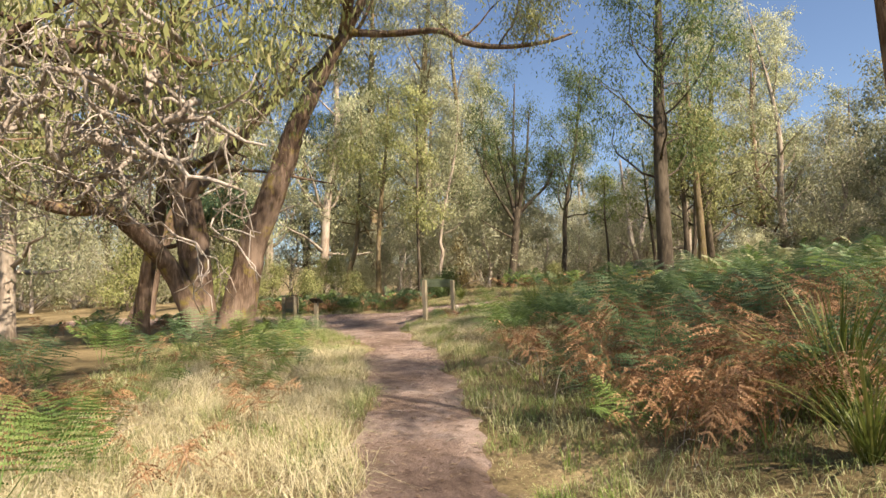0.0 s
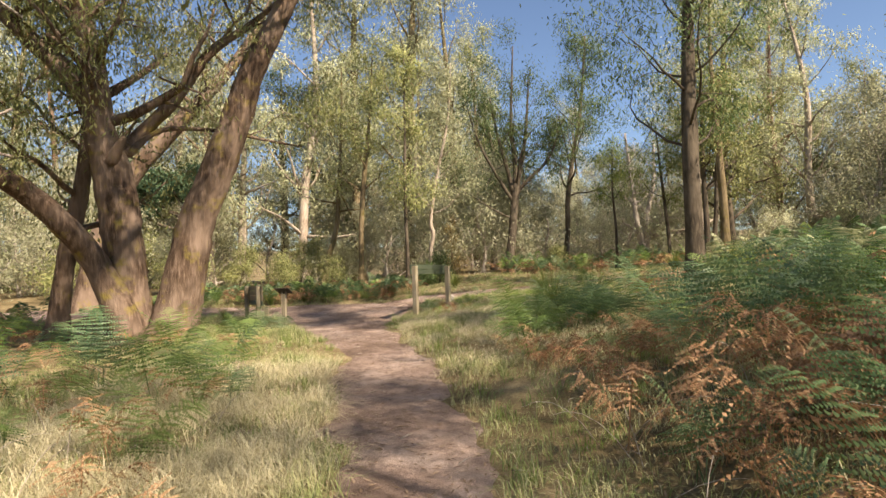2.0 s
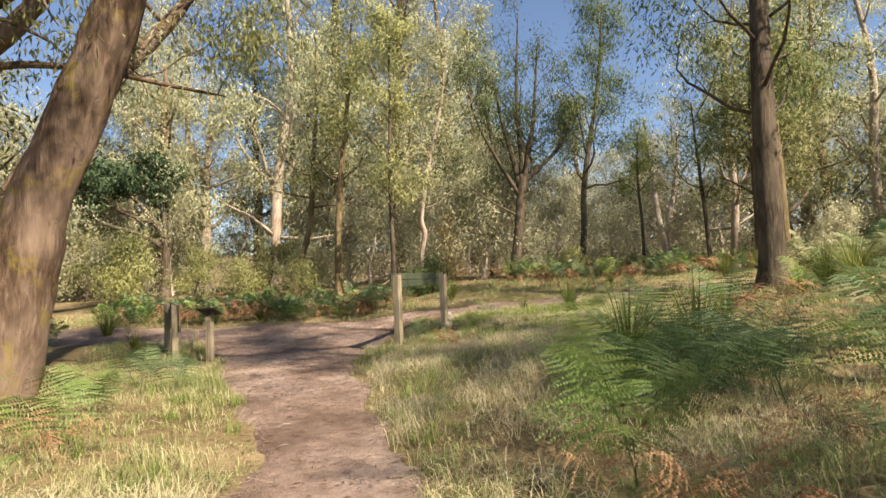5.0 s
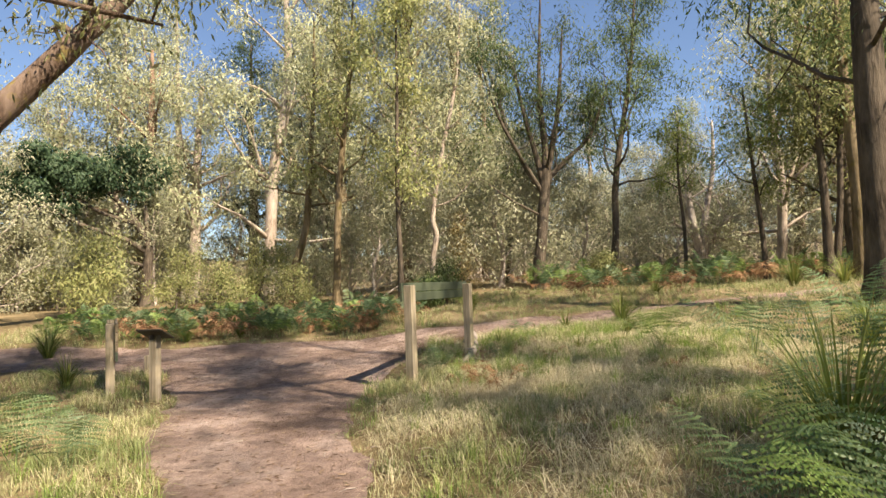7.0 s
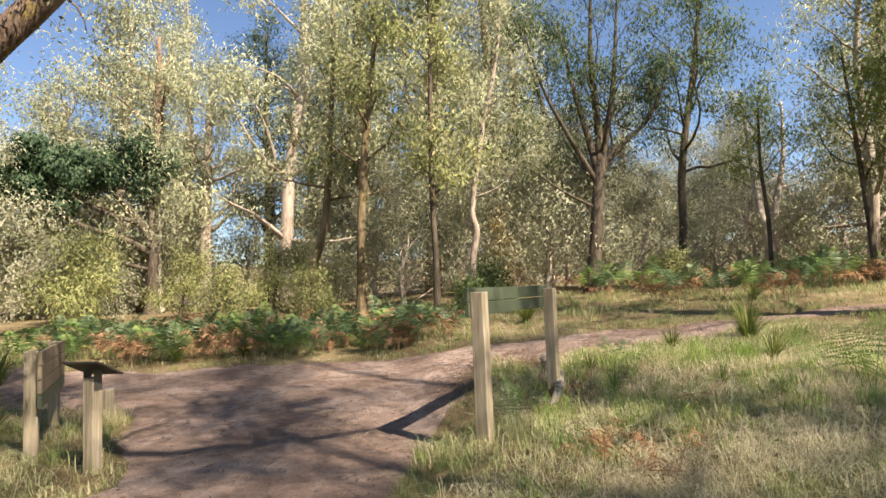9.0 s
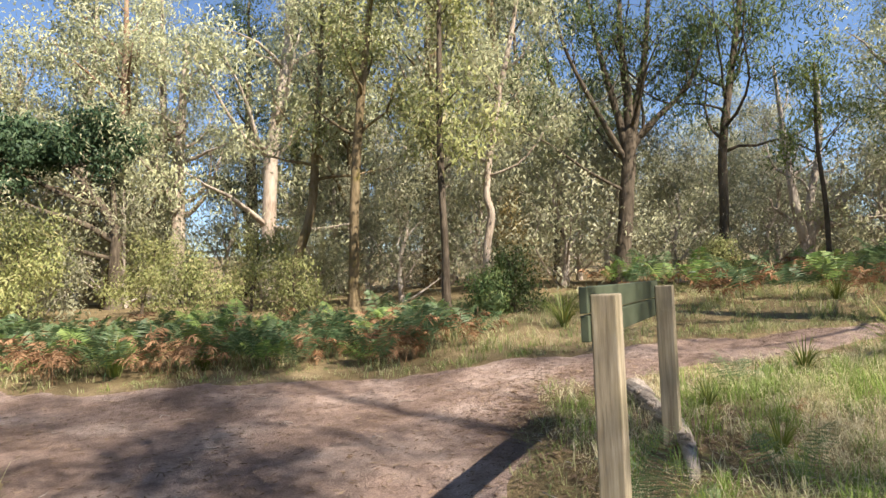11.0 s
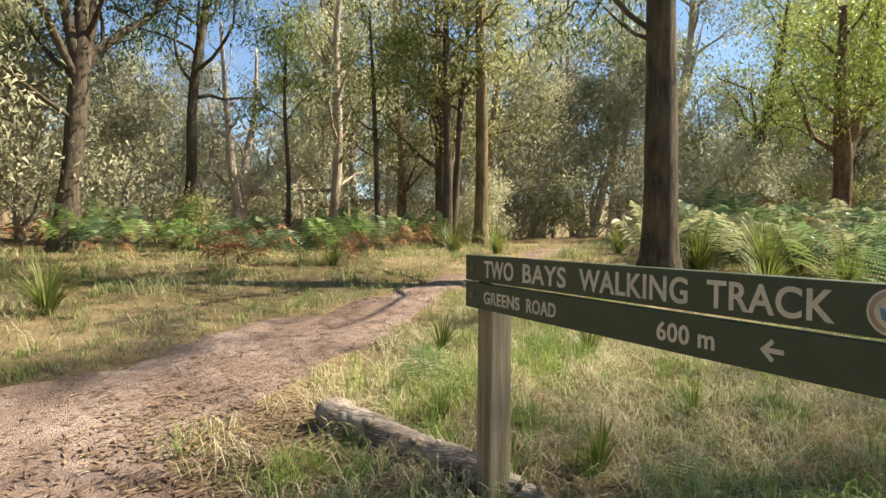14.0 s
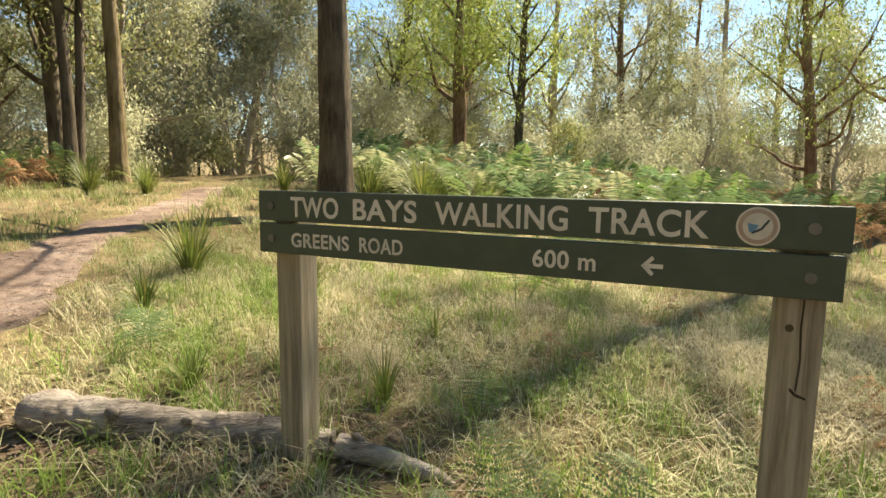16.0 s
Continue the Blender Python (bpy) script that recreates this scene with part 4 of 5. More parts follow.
def hanging_branch():
    """A leafy gum on the west side whose bare, pale lower boughs hang out towards the path."""
    rg = np.random.default_rng(77)
    ob = tree("gum_tree", -9.6, 7.6, [(0, 0, -0.3, 0.3), (0.1, 0, 2, 0.27), (0.3, 0.1, 5, 0.22), (0.5, 0.2, 9, 0.1)], BARK_GUM, GUM_LEAF, 78, "gum tree with pale dead boughs hanging out beside the path", first=0.45, limbs=6, reach=3.4, twigs=7,
              clump=26, spread=0.32, size=(0.13, 0.014), droop=1.2, spread_up=0.1, lift=-0.02, extra=[([(0.2, 0.1, 2.6, 0.15), (1.4, 0.3, 3.3, 0.12), (2.6, 0.4, 3.7, 0.10), (3.8, 0.4, 3.9, 0.07), (4.9, 0.6, 3.8, 0.035)], 9), ([(0.2, 0.1, 4.2, 0.14), (1.6, 0.8, 5.2, 0.10), (3.2, 1.3, 5.6, 0.07), (5.2, 1.7, 5.6, 0.04)], 14)])
    t = Tubes()
    for k in range(26):
        u = rg.uniform(0, 1)
        start = np.array([2.6 + 2.2 * u + rg.uniform(-0.2, 0.2), 0.4 + rg.uniform(-0.5, 0.5), 3.45 + rg.uniform(-0.5, 0.5)])
        br = limb(start, (rg.uniform(-0.9, 0.9), rg.uniform(-0.9, 0.1), rg.uniform(-1.2, -0.1)), rg.uniform(1.0, 2.3), 0.06 if k % 3 == 0 else 0.036, rg, 0.5, -0.10, 9)
        t.add([q[:3] for q in br], [q[3] for q in br], 6)
        for w in range(6):
            q = br[rg.integers(2, 10)]
            tw = limb(q[:3], rg.normal(size=3) + np.array([0, 0, -0.5]), rg.uniform(0.4, 0.9), max(0.010, q[3] * 0.6), rg, 0.5, -0.12, 5)
            t.add([q2[:3] for q2 in tw], [q2[3] for q2 in tw], 4)
            for n in range(3):
                q3 = tw[rg.integers(1, 6)]
                tv = limb(q3[:3], rg.normal(size=3) + np.array([0, 0, -0.6]), rg.uniform(0.2, 0.5), 0.006, rg, 0.4, -0.1, 3)
                t.add([q4[:3] for q4 in tv], [q4[3] for q4 in tv], 3)
    tagged(t.mesh("dead_bough", DEADWOOD, ob), "bare pale dead boughs and twigs", kind="stuff")
    return ob


hanging_branch()

# trees beyond the track
tree("wattle_tree", 5.15, 35.2, [(0, 0, -0.2, 0.27), (0.1, 0, 0.8, 0.23), (0.35, 0.1, 2.4, 0.215), (0.58, 0.2, 4.2, 0.21), (0.7, 0.3, 5.6, 0.15), (0.6, 0.4, 8.2, 0.09), (0.9, 0.5, 12.5, 0.03)], BARK_DARK, DARK_LEAF, 31, "dark wattle tree with branches fanning out from a fork",
     first=0.42, limbs=8, reach=2.8, twigs=6, clump=15, spread=0.28, size=(0.20, 0.02), droop=0.8, spread_up=0.9, limb_r=0.35,
     extra=[([(0.55, 0.2, 4.0, 0.14), (0.3, 0.3, 5.4, 0.11), (-0.15, 0.3, 7.2, 0.08), (-0.6, 0.3, 9.6, 0.03)], (7, 0.4)),
            ([(0.6, 0.2, 4.2, 0.15), (0.95, 0.2, 5.7, 0.12), (1.3, 0.2, 7.4, 0.09), (1.6, 0.1, 10.6, 0.03)], (8, 0.4)),
            ([(0.6, 0.2, 4.3, 0.12), (1.5, 0.0, 5.2, 0.09), (2.5, -0.1, 6.2, 0.065), (3.3, -0.2, 8.2, 0.03)], (7, 0.4)),
            ([(0.5, 0.2, 3.8, 0.10), (-0.4, 0.0, 5.2, 0.08), (-1.4, -0.2, 7.0, 0.05), (-2.0, -0.3, 9.0, 0.02)], (7, 0.4)),
            ([(0.4, 0.1, 2.9, 0.055), (-0.8, 0.0, 3.5, 0.04), (-2.2, -0.1, 4.4, 0.025), (-3.4, -0.1, 4.8, 0.012)], (3, 0.5))])
tree("wattle_tree", 8.2, 35.0, [(0, 0, -0.2, 0.16), (0.25, 0, 2.0, 0.14), (0.4, 0.1, 4.0, 0.13), (0.75, 0.1, 6.0, 0.11), (1.4, 0.2, 9.0, 0.08), (1.9, 0.3, 13.0, 0.04)], BARK_DARK, DARK_LEAF, 32, "slender dark wattle tree leaning, with a thin crown",
     first=0.42, limbs=18, reach=3.2, twigs=6, clump=36, spread=0.34, size=(0.2, 0.02), droop=0.8, spread_up=0.8)
tree("sapling", 10.4, 33.4, [(0, 0, -0.1, 0.075), (0.05, 0, 2, 0.065), (0.0, 0.1, 4, 0.05), (0.1, 0.1, 6.2, 0.03)], BARK_DARK, FRESH_LEAF, 33, "thin dark sapling with sparse fresh green leaves", first=0.6, limbs=8, reach=1.2, clump=30, spread=0.25, size=(0.15, 0.018), sides=7)
tree("stringybark_tree", 8.3, 23.25, [(0, 0, -0.3, 0.31), (0.03, 0, 2.0, 0.285), (0.1, 0.05, 5.0, 0.26), (0.25, 0.1, 8.0, 0.21), (0.5, 0.2, 11, 0.14), (0.6, 0.4, 14, 0.06)], BARK_DARK, DARK_LEAF, 34, "tall straight stringybark tree with rough dark bark",
     first=0.36, limbs=20, reach=3.8, twigs=7, clump=34, spread=0.40, size=(0.2, 0.022), droop=0.9, spread_up=0.3, limb_r=0.22, sides=14, rough=0.1)
tree("gum_tree", 13.1, 28.5, [(0, 0, -0.3, 0.21), (0.05, 0, 2.5, 0.18), (-0.05, 0, 5, 0.16), (-0.1, 0.1, 9, 0.09), (0, 0.1, 12, 0.04)], BARK_GREEN, GUM_LEAF, 35, "upright gum tree with mossy brown bark", first=0.5, limbs=11, reach=2.6, clump=32, spread=0.32, size=(0.18, 0.028), sides=9)
tree("gum_tree", 12.9, 29.5, [(0, 0, -0.3, 0.15), (0.05, 0, 2.5, 0.13), (0.1, 0.1, 5, 0.11), (0.3, 0.2, 8, 0.05)], BARK_DARK, GUM_LEAF, 36, "twin-stemmed gum tree with dark bark", first=0.5, limbs=9, reach=2.4, clump=32, spread=0.32, size=(0.18, 0.028), sides=8,
     extra=[([(0.1, -0.1, -0.2, 0.13), (0.45, -0.15, 2.4, 0.11), (0.6, -0.2, 4.6, 0.09), (1.0, -0.3, 7.4, 0.04)], 6)])
tree("sapling", 12.3, 31.5, [(0, 0, -0.2, 0.10), (-0.1, 0, 2, 0.085), (-0.3, 0, 4.5, 0.06), (-0.4, 0.1, 7, 0.03)], BARK_DARK, FRESH_LEAF, 37, "leaning sapling with fresh green leaves", first=0.5, limbs=10, reach=1.5, clump=30, spread=0.30, size=(0.15, 0.018), sides=7)
tree("gum_tree", 15.0, 30.6, [(0, 0, -0.3, 0.22), (-0.1, 0, 2, 0.2), (-0.25, 0, 5, 0.17), (-0.3, 0.1, 9, 0.08)], BARK_DARK, GUM_LEAF, 38, "dark-barked gum tree with twiggy lower branches", first=0.35, limbs=13, reach=3.0, clump=30, spread=0.34, size=(0.18, 0.028))
tree("gum_tree", -2.6, 34.8, [(0, 0, -0.2, 0.16), (0.05, 0, 1.5, 0.14), (0.12, 0, 3.5, 0.13), (0.35, 0, 6, 0.12), (0.7, 0.1, 9, 0.07), (0.9, 0.1, 12, 0.03)], BARK_GREEN, GUM_LEAF, 39, "straight brown-barked gum tree behind bracken", first=0.5, limbs=11, reach=2.3, clump=38, spread=0.32, size=(0.17, 0.027))
tree("gum_tree", -4.6, 37.0, [(0, 0, -0.2, 0.17), (0.35, 0, 1.6, 0.15), (0.8, 0.1, 3.2, 0.14), (1.0, 0.1, 5.5, 0.12), (1.2, 0.2, 8.5, 0.08), (1.3, 0.2, 12, 0.03)], BARK_GREEN, PALE_LEAF, 40, "mossy gum tree that leans at its base", first=0.48, limbs=14, reach=2.8, clump=35, spread=0.34, size=(0.17, 0.027), spread_up=0.3)
tree("sapling", -0.45, 32.5, [(0, 0, -0.2, 0.11), (0.02, 0, 1.6, 0.09), (0.0, 0.1, 4, 0.08), (0.1, 0.1, 8, 0.05), (0.15, 0.1, 11, 0.02)], BARK_DARK, GUM_LEAF, 41, "slender dark-stemmed gum sapling", first=0.45, limbs=10, reach=1.6, clump=35, spread=0.29, size=(0.17, 0.027), sides=8)
tree("gum_tree", 0.72, 33.6, [(0, 0, -0.2, 0.11), (0.1, 0, 1.4, 0.10), (0.25, 0, 2.3, 0.10), (0.15, 0, 3.0, 0.09), (0.5, 0.1, 5, 0.08), (1.2, 0.2, 8, 0.06), (1.5, 0.3, 11, 0.02)], BARK_PALE, PALE_LEAF, 42, "pale crooked gum tree with a kinked stem", first=0.5, limbs=10, reach=2.0, clump=35, spread=0.32, size=(0.17, 0.027), sides=8)
tree("gum_tree", -13.1, 46.5, [(0, 0, -0.2, 0.45), (0.1, 0, 2, 0.4), (0.0, 0, 5, 0.32), (0.4, 0.2, 9, 0.22), (0.5, 0.2, 14, 0.08)], BARK_RED, PALE_LEAF, 43, "large red-barked gum tree with low spreading boughs", first=0.3, limbs=18, reach=5.0, twigs=7, clump=35, spread=0.48, size=(0.21, 0.031), spread_up=0.2)
tree("gum_tree", -10.6, 46.5, [(0, 0, -0.2, 0.35), (0.2, 0, 3, 0.3), (0.3, 0, 7, 0.22), (0.6, 0.2, 12, 0.1)], BARK_PALE, PALE_LEAF, 44, "pale grey gum tree in the far bush", first=0.4, limbs=15, reach=3.6, twigs=6, clump=35, spread=0.44, size=(0.21, 0.031))
tree("gum_tree", -11.75, 43.0, [(0, 0, -0.3, 0.26), (0.05, 0, 1.5, 0.23), (0.05, 0, 3.0, 0.20), (-0.6, -0.1, 4.3, 0.15), (-1.7, -0.2, 5.6, 0.10), (-2.8, -0.3, 6.5, 0.05)], BARK_DARK, UMBRELLA_LEAF, 45, "low dark spreading tree with an umbrella of blue-green leaves", first=0.75, limbs=8, reach=1.6, twigs=6, clump=44, spread=0.26, size=(0.19, 0.045), spread_up=0.5, limb_r=0.5,
     extra=[([(0.05, 0, 2.6, 0.15), (-1.0, -0.3, 3.3, 0.12), (-2.8, -0.6, 4.0, 0.09), (-4.6, -0.8, 5.2, 0.06), (-6.2, -1.0, 6.0, 0.03)], (9, 0.62)),
            ([(-0.5, -0.1, 4.0, 0.12), (-2.0, -0.5, 4.6, 0.09), (-3.6, -0.7, 5.9, 0.06), (-4.8, -0.8, 6.9, 0.03)], (9, 0.6)),
            ([(0.0, 0.1, 3.2, 0.12), (-0.1, 0.2, 4.8, 0.09), (-0.5, 0.3, 6.2, 0.05), (-0.6, 0.4, 6.9, 0.02)], (6, 0.65)),
            ([(0.05, 0, 1.9, 0.10), (-1.8, -0.6, 2.5, 0.07), (-3.8, -1.0, 3.2, 0.05), (-5.8, -1.2, 4.4, 0.02)], 0)])
tree("gum_tree", -14.9, 48.5, [(0, 0, -0.3, 0.34), (-0.2, 0, 2.5, 0.3), (-0.3, 0, 6, 0.24), (0.1, 0.2, 12, 0.12), (0.2, 0.3, 16, 0.05)], BARK_PALE, PALE_LEAF, 48, "smooth white-trunked gum tree in the far bush", first=0.4, limbs=15, reach=3.8, twigs=6, clump=26, spread=0.45, size=(0.3, 0.05))
tree("gum_tree", -18.2, 48, [(0, 0, -0.2, 0.4), (0.1, 0, 4, 0.3), (0.3, 0, 8, 0.18), (0.5, 0, 11, 0.07)], BARK_PALE, PALE_LEAF, 46, "tall smooth white-barked gum tree", first=0.4, limbs=16, reach=4.2, twigs=6, clump=38, spread=0.48, size=(0.21, 0.031))
for i, (x, y) in enumerate([(-8.4, 53), (-3.8, 55.5), (-6.3, 58)]):
    tree("pine_tree", x, y, [(0, 0, -0.2, 0.4), (0.1, 0, 5, 0.33), (0, 0, 11, 0.2), (0.1, 0, 17, 0.05)], BARK_DARK, DARK_LEAF, 50 + i, "dark dense conifer behind the gums", first=0.2, limbs=24, reach=3.2, twigs=6, clump=32, spread=0.40, size=(0.21, 0.031), spread_up=0.1)

tree("gum_tree", -13.0, 29.0, [(0, 0, -0.3, 0.42), (0.5, 0.1, 2.5, 0.38), (1.7, 0.3, 5.2, 0.34), (3.5, 0.6, 7.5, 0.30), (5.6, 1.0, 10.2, 0.2), (7.0, 1.3, 13, 0.08)], BARK_GUM, PALE_LEAF, 47, "leaning gum tree with a heavy bough over the track", first=0.6, limbs=10, reach=2.6, twigs=6, clump=16, spread=0.4, size=(0.2, 0.026), sides=12)

# low shrubs among the trees
GOLD_LEAF = leaf_material("golden_leaf", [(0.0, (0.30, 0.22, 0.08)), (0.5, (0.46, 0.36, 0.15)), (1.0, (0.56, 0.47, 0.24))], (0.42, 0.34, 0.13))


def low_shrub(x, y, height, reach, bark, leaf, seed, label):
    tree("shrub", x, y, [(0, 0, -0.1, 0.04), (0.05, 0, height * 0.4, 0.03), (0.0, 0.05, height, 0.012)], bark, leaf, seed, label, first=0.08, limbs=14, reach=reach, twigs=6, clump=13, spread=0.17, size=(0.10, 0.016), sides=6, category="shrub", spread_up=0.6)


low_shrub(2.4, 37.0, 3.0, 0.9, BARK_DARK, GOLD_LEAF, 81, "golden-leaved shrub in front of pale scrub")
low_shrub(0.95, 31.9, 1.1, 0.7, BARK_DARK, DARK_LEAF, 83, "low dark green shrub beside a pale gum")
low_shrub(0.3, 31.6, 0.8, 0.6, BARK_DARK, DARK_LEAF, 84, "low dark green shrub at the foot of a gum")
low_shrub(-6.4, 33.6, 1.5, 1.0, BARK_DARK, GUM_LEAF, 85, "olive-green shrub behind the bracken")
low_shrub(-4.0, 33.2, 1.3, 0.9, BARK_DARK, GUM_LEAF, 86, "leafy green shrub behind the bracken")
low_shrub(7.2, 33.6, 1.1, 0.7, BARK_DARK, GUM_LEAF, 87, "olive-green shrub beside a dark wattle")

# trees east of the sign
tree("gum_tree", 18.3, 18.6, [(0, 0, -0.3, 0.26), (0.05, 0, 1.4, 0.25), (0.1, 0, 2.6, 0.26), (-0.5, 0.2, 4.4, 0.17), (-1.1, 0.3, 7, 0.08)], BARK_RED, FRESH_LEAF, 61, "forked gum tree with reddish bark", first=0.55, limbs=9, reach=2.8, clump=36, spread=0.45, size=(0.17, 0.022),
     extra=[([(0.1, 0, 2.4, 0.2), (0.7, -0.4, 3.6, 0.15), (1.3, -0.9, 5.5, 0.1), (1.6, -1.2, 8, 0.05)], 8)])
tree("wattle_tree", 16.8, 16.9, [(0, 0, -0.3, 0.17), (0.05, -0.1, 2.5, 0.15), (0.15, -0.2, 5, 0.12), (0.3, -0.3, 9, 0.05)], BARK_DARK, FRESH_LEAF, 62, "dark slender tree with bright green leaves", first=0.3, limbs=15, reach=2.8, clump=36, spread=0.42, size=(0.17, 0.022))
tree("gum_tree", 24.5, 27.6, [(0, 0, -0.3, 0.25), (0.3, 0.4, 3, 0.2), (0.5, 0.8, 6, 0.15), (0.6, 1, 10, 0.06)], BARK_PALE, PALE_LEAF, 63, "pale multi-stemmed gum tree", first=0.45, limbs=10, reach=3, clump=35, spread=0.40, size=(0.22, 0.04),
     extra=[([(0.3, -0.3, -0.2, 0.22), (0.5, -1.0, 3, 0.18), (0.6, -1.8, 6, 0.12), (0.6, -2.2, 9, 0.05)], 8), ([(0.1, 0.2, -0.2, 0.2), (-0.1, 1.2, 2.6, 0.16), (-0.3, 2.4, 5, 0.1), (-0.3, 3.2, 8, 0.04)], 7)])
tree("gum_tree", 21.2, 21.2, [(0, 0, -0.3, 0.22), (0.1, -0.3, 2.5, 0.2), (0.5, -0.9, 5, 0.15), (0.8, -1.5, 9, 0.06)], BARK_DARK, FRESH_LEAF, 64, "leaning dark gum tree in the bush", first=0.4, limbs=12, reach=3, clump=36, spread=0.50, size=(0.17, 0.022))
tree("gum_tree", 15.2, 6.2, [(0, 0, -0.3, 0.22), (0.1, 0.2, 3, 0.18), (0.3, 0.5, 6, 0.13), (0.5, 0.7, 9, 0.05)], BARK_RED, FRESH_LEAF, 65, "gum tree with low bright hanging foliage", first=0.25, limbs=16, reach=3.6, clump=36, spread=0.50, size=(0.17, 0.022), droop=1.1)
tree("gum_tree", 15.4, 40.0, [(0, 0, -0.3, 0.34), (0.1, 0, 1.2, 0.27), (0.9, 0.1, 2.3, 0.22), (2.4, 0.2, 3.2, 0.17), (4.2, 0.3, 4.2, 0.11), (5.8, 0.3, 4.9, 0.05)], DEADWOOD, None, 66, "pale dead tree with bare sprawling limbs", first=0.25, limbs=16, reach=2.6, twigs=8, clump=0, spread_up=0.3,
     extra=[([(0.1, 0, 0.9, 0.22), (-0.3, 0, 2.6, 0.18), (-0.5, 0.1, 5.0, 0.13), (-0.8, 0.1, 8.5, 0.06)], 8),
            ([(0.1, 0, 1.0, 0.2), (0.3, -0.1, 3.0, 0.16), (0.9, -0.1, 5.4, 0.11), (1.1, 0, 8.0, 0.05)], 7),
            ([(0.6, 0, 1.9, 0.16), (2.2, -0.3, 2.0, 0.13), (3.8, -0.5, 2.6, 0.09), (5.2, -0.6, 2.4, 0.04)], 6)])

# ---- the bush all round ----
TEMPLATES = []
for i, (nm, bark, leaf, h, rr, lab, kw) in enumerate([
        ("gum_tree", BARK_PALE, PALE_LEAF, 20, 0.28, "tall pale gum tree in the surrounding bush", dict(first=0.2, limbs=21, reach=4.0, twigs=6, clump=24, spread=0.36, size=(0.22, 0.037))),
        ("gum_tree", BARK_RED, GUM_LEAF, 17, 0.24, "brown-barked gum tree in the surrounding bush", dict(first=0.18, limbs=19, reach=3.8, twigs=6, clump=24, spread=0.36, size=(0.22, 0.037))),
        ("gum_tree", BARK_GREEN, PALE_LEAF, 23, 0.32, "tall mossy gum tree in the surrounding bush", dict(first=0.22, limbs=23, reach=4.2, twigs=6, clump=30, spread=0.38, size=(0.22, 0.037))),
        ("wattle_tree", BARK_DARK, DARK_LEAF, 13, 0.2, "dark wattle tree in the surrounding bush", dict(first=0.25, limbs=15, reach=3.0, twigs=6, clump=13, spread=0.45, size=(0.391, 0.030), spread_up=0.8)),
        ("tea_tree", DEADWOOD, SCRUB_LEAF, 6.5, 0.11, "grey twiggy tea-tree scrub", dict(first=0.05, limbs=17, reach=2.6, twigs=7, clump=26, spread=0.32, size=(0.14, 0.026), spread_up=0.7)),
        ("tea_tree", DEADWOOD, SCRUB_LEAF, 5.0, 0.09, "low grey-green tea-tree scrub", dict(first=0.03, limbs=16, reach=2.4, twigs=7, clump=26, spread=0.32, size=(0.14, 0.026), spread_up=0.55)),
        ("shrub", BARK_DARK, GUM_LEAF, 2.6, 0.05, "leafy olive-green understorey shrub", dict(first=0.05, limbs=15, reach=1.3, twigs=6, clump=17, spread=0.25, size=(0.13, 0.024), spread_up=0.6)),
        ("shrub", DEADWOOD, SCRUB_LEAF, 2.2, 0.05, "dry pale understorey shrub", dict(first=0.03, limbs=15, reach=1.3, twigs=6, clump=17, spread=0.25, size=(0.13, 0.024), spread_up=0.6)),
        ("gum_tree", BARK_RED, GUM_LEAF, 20, 0.17, "tall gum tree with fine drooping leaves", dict(first=0.6, limbs=17, reach=5.4, twigs=4, clump=64, spread=0.30, size=(0.17, 0.024), droop=0.8))]):
    rg = random.Random(300 + i)
    trunk = [(0, 0, -0.3, rr), (rg.uniform(-0.2, 0.2), rg.uniform(-0.2, 0.2), h * 0.25, rr * 0.85), (rg.uniform(-0.5, 0.5), rg.uniform(-0.5, 0.5), h * 0.55, rr * 0.6), (rg.uniform(-0.7, 0.7), rg.uniform(-0.7, 0.7), h, 0.02)]
    TEMPLATES.append((nm, trunk, bark, leaf, 200 + i, lab, kw))

r = random.Random(9)
FIRST = {}


def plant(k, x, y, s):
    """Puts a tree of the kind k at (x, y): the first is grown, the rest are copies of it."""
    nm, trunk, bark, leaf, seed, lab, kw = TEMPLATES[k]
    if k not in FIRST:
        FIRST[k] = tree(nm, x, y, trunk, bark, leaf, seed, lab, sides=7, group="the surrounding bush", far=True, **kw)
        return
    copy_thing(FIRST[k], pose(x, y, lie(x, y), r.uniform(-3, 3), r.uniform(-3, 3), r.uniform(0, 360)) @ Matrix.Scale(s, 4))


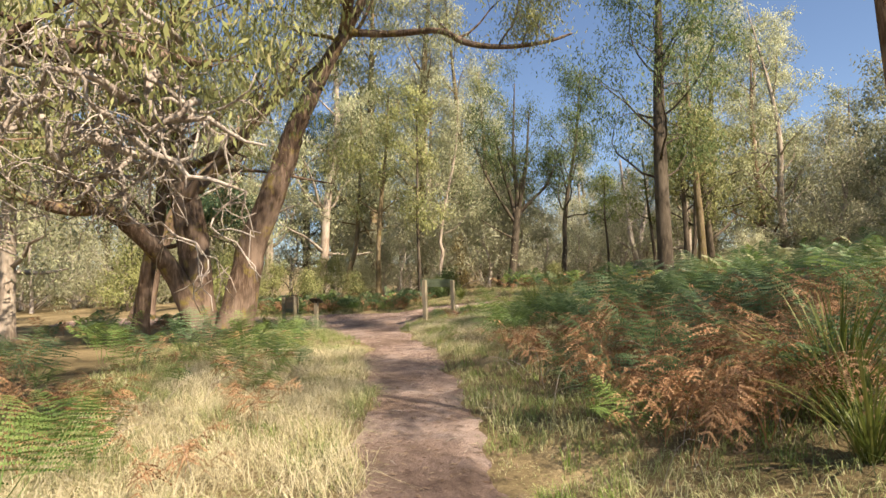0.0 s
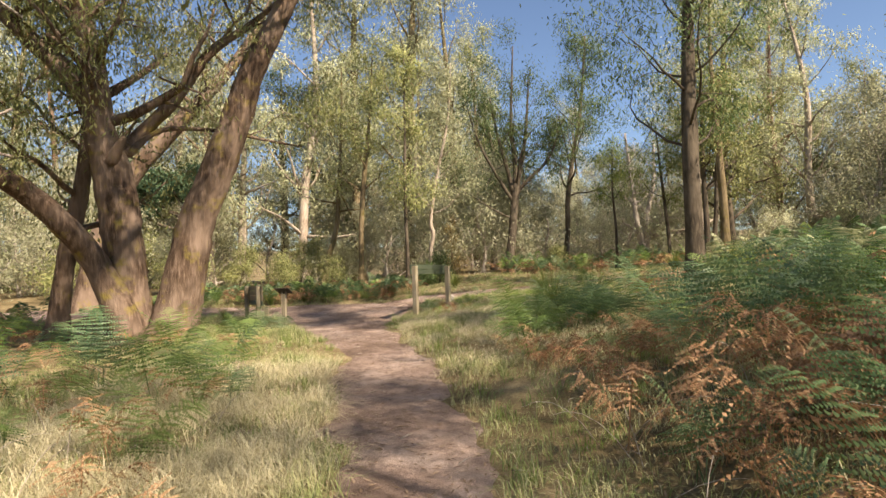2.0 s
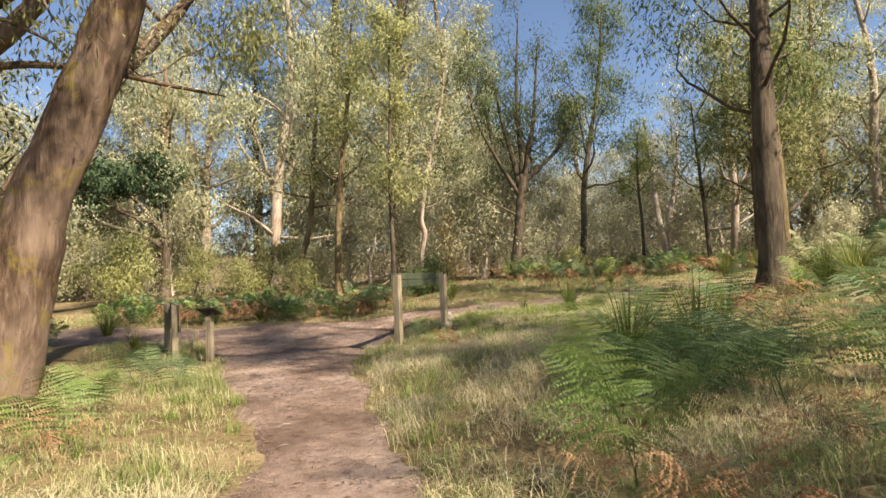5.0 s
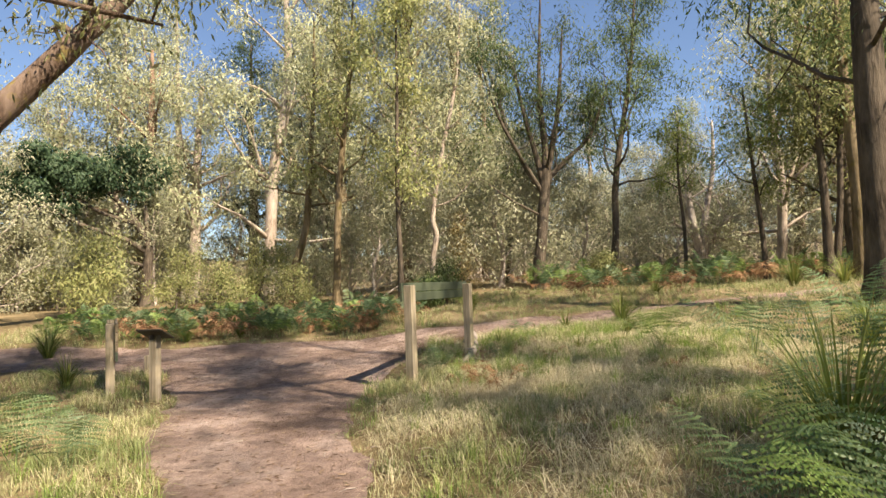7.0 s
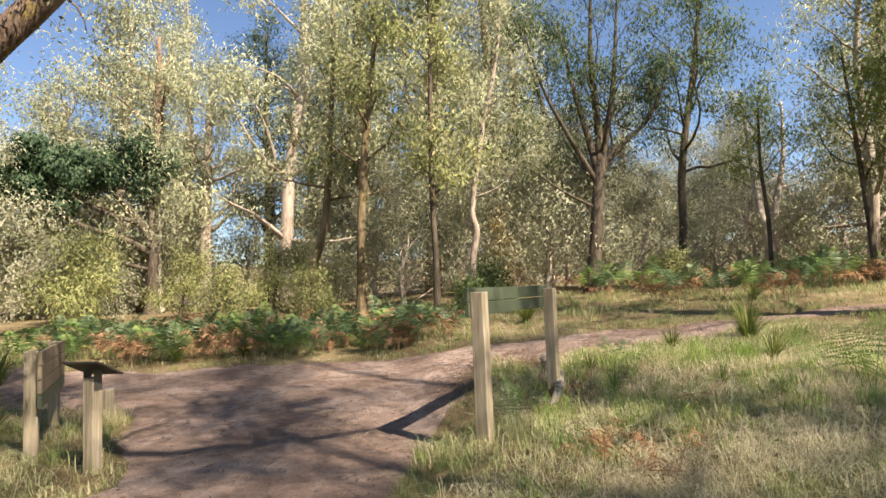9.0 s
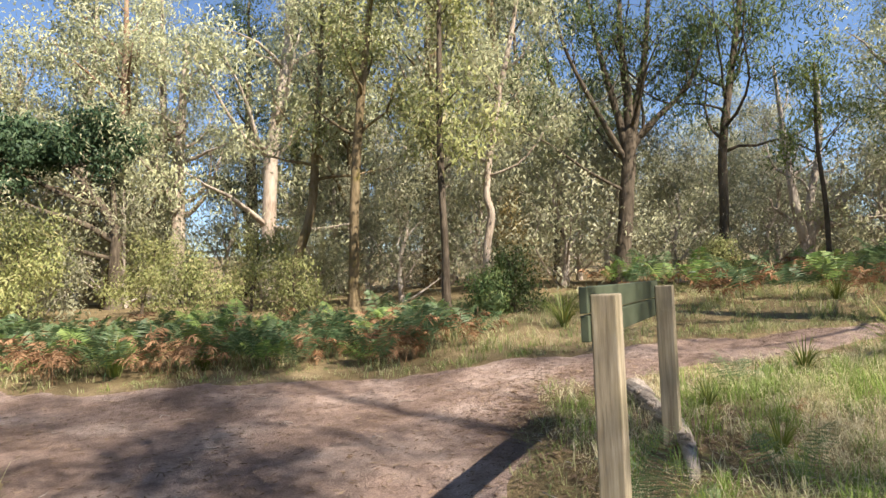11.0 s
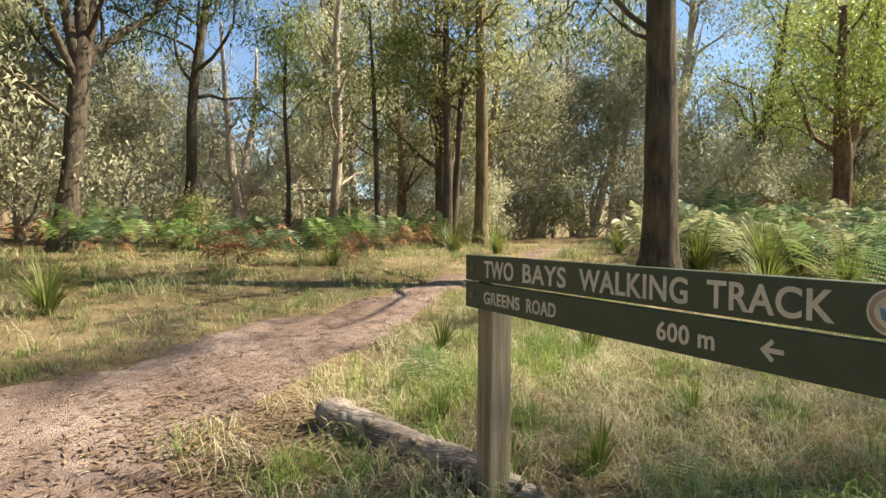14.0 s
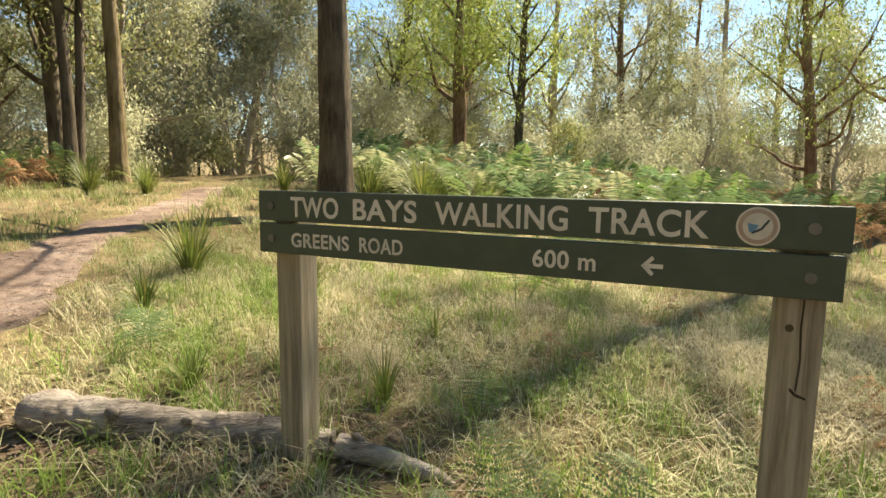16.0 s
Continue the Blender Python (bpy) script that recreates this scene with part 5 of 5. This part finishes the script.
def ring(n, r0, r1, a0, a1, kinds, gap):
    placed = []
    tries = 0
    while len(placed) < n and tries < n * 40:
        tries += 1
        a, d = radians(r.uniform(a0, a1)), math.sqrt(r.uniform(r0 * r0, r1 * r1))
        x, y = -1 + d * math.sin(a), 20 + d * math.cos(a)
        if any(math.hypot(x - p, y - q) < gap for p, q in placed) or trodden(x, y) > -1.5:
            continue
        way = math.degrees(math.atan2(x + 2.4, y - 17))
        if kinds[0] < 3 and math.hypot(x + 2, y - 14) < 60 and (20 < way < 41 or -34 < way < -23 or 9 < way < 12):
            continue          # the open sky above the low scrub
        placed.append((x, y))
        kind_at, scale = r.choice(kinds), r.uniform(0.8, 1.25)
        to_dead = math.degrees(math.atan2(x + 2.9, y - 22))
        if 38 < to_dead < 51 and math.hypot(x + 2.9, y - 22) < 27 and kind_at in FIRST:
            r.uniform(0, 1), r.uniform(0, 1), r.uniform(0, 1)
            continue          # open ground in front of the dead tree
        plant(kind_at, x, y, scale)


ring(7, 17, 21, -11, 30, (5, 5, 7), 2.6)
ring(34, 24, 36, -50, 125, (4, 4, 5, 4), 2.6)
ring(13, 24, 36, -60, 85, (0, 1, 0, 3), 5.0)
ring(18, 36, 48, -65, 140, (0, 1, 2, 2), 5.5)
ring(22, 36, 50, -70, 140, (4, 5, 4), 3.6)
ring(18, 50, 75, -75, 145, (0, 2, 2), 6)
ring(16, 32, 48, 12, 42, (4, 4, 5), 2.8)
ring(6, 15, 24, -60, 0, (6, 6, 7), 1.8)
ring(14, 17, 26, 60, 130, (6, 7, 7), 2.0)
ring(14, 28, 40, 85, 142, (4, 5), 2.8)
ring(9, 29, 42, 82, 140, (0, 1, 0), 5.0)
ring(8, 38, 50, 165, 285, (0, 1, 2, 4), 5)
ring(20, 24, 40, -68, -24, (4, 5, 4, 6), 2.6)
ring(8, 44, 58, -60, -14, (4, 5), 4.0)
# shade trees south and east of the path, and along its west side
for k, x, y, s in ((8, 6.2, 10.8, 1.2), (8, 7.6, 11.2, 1.15), (8, 4.8, 0.1, 0.8), (8, 7.2, 8.4, 0.6), (2, 1.0, 46, 1.3), (2, 4.0, 45, 1.0), (0, 19.0, 30.0, 0.75), (4, 26, 38, 1.2), (4, 29, 36, 1.3), (5, 31, 40, 1.3), (4, 24, 41, 1.2), (4, 33, 34, 1.3), (4, 36, 37, 1.4), (8, 4.6, 3.4, 0.6), (8, 5.4, 9.6, 0.5), (0, 17, 36.5, 0.8), (2, 21, 40, 0.9), (0, 26, 42, 1.0), (2, -2.5, 48, 1.3), (3, 6.0, 3.6, 0.9), (4, 24, 25.5, 1.2), (5, 27, 27.5, 1.3), (0, 33, 27.5, 0.9), (4, 30, 24, 1.3), (4, 21, 29, 1.1), (0, 0.0, -10.0, 1.0), (1, -11.5, 12.0, 0.9), (2, -13.5, 16.0, 0.9), (0, -15, 23, 0.9), (2, -12, -8, 1.0)):
    plant(k, x, y, s)
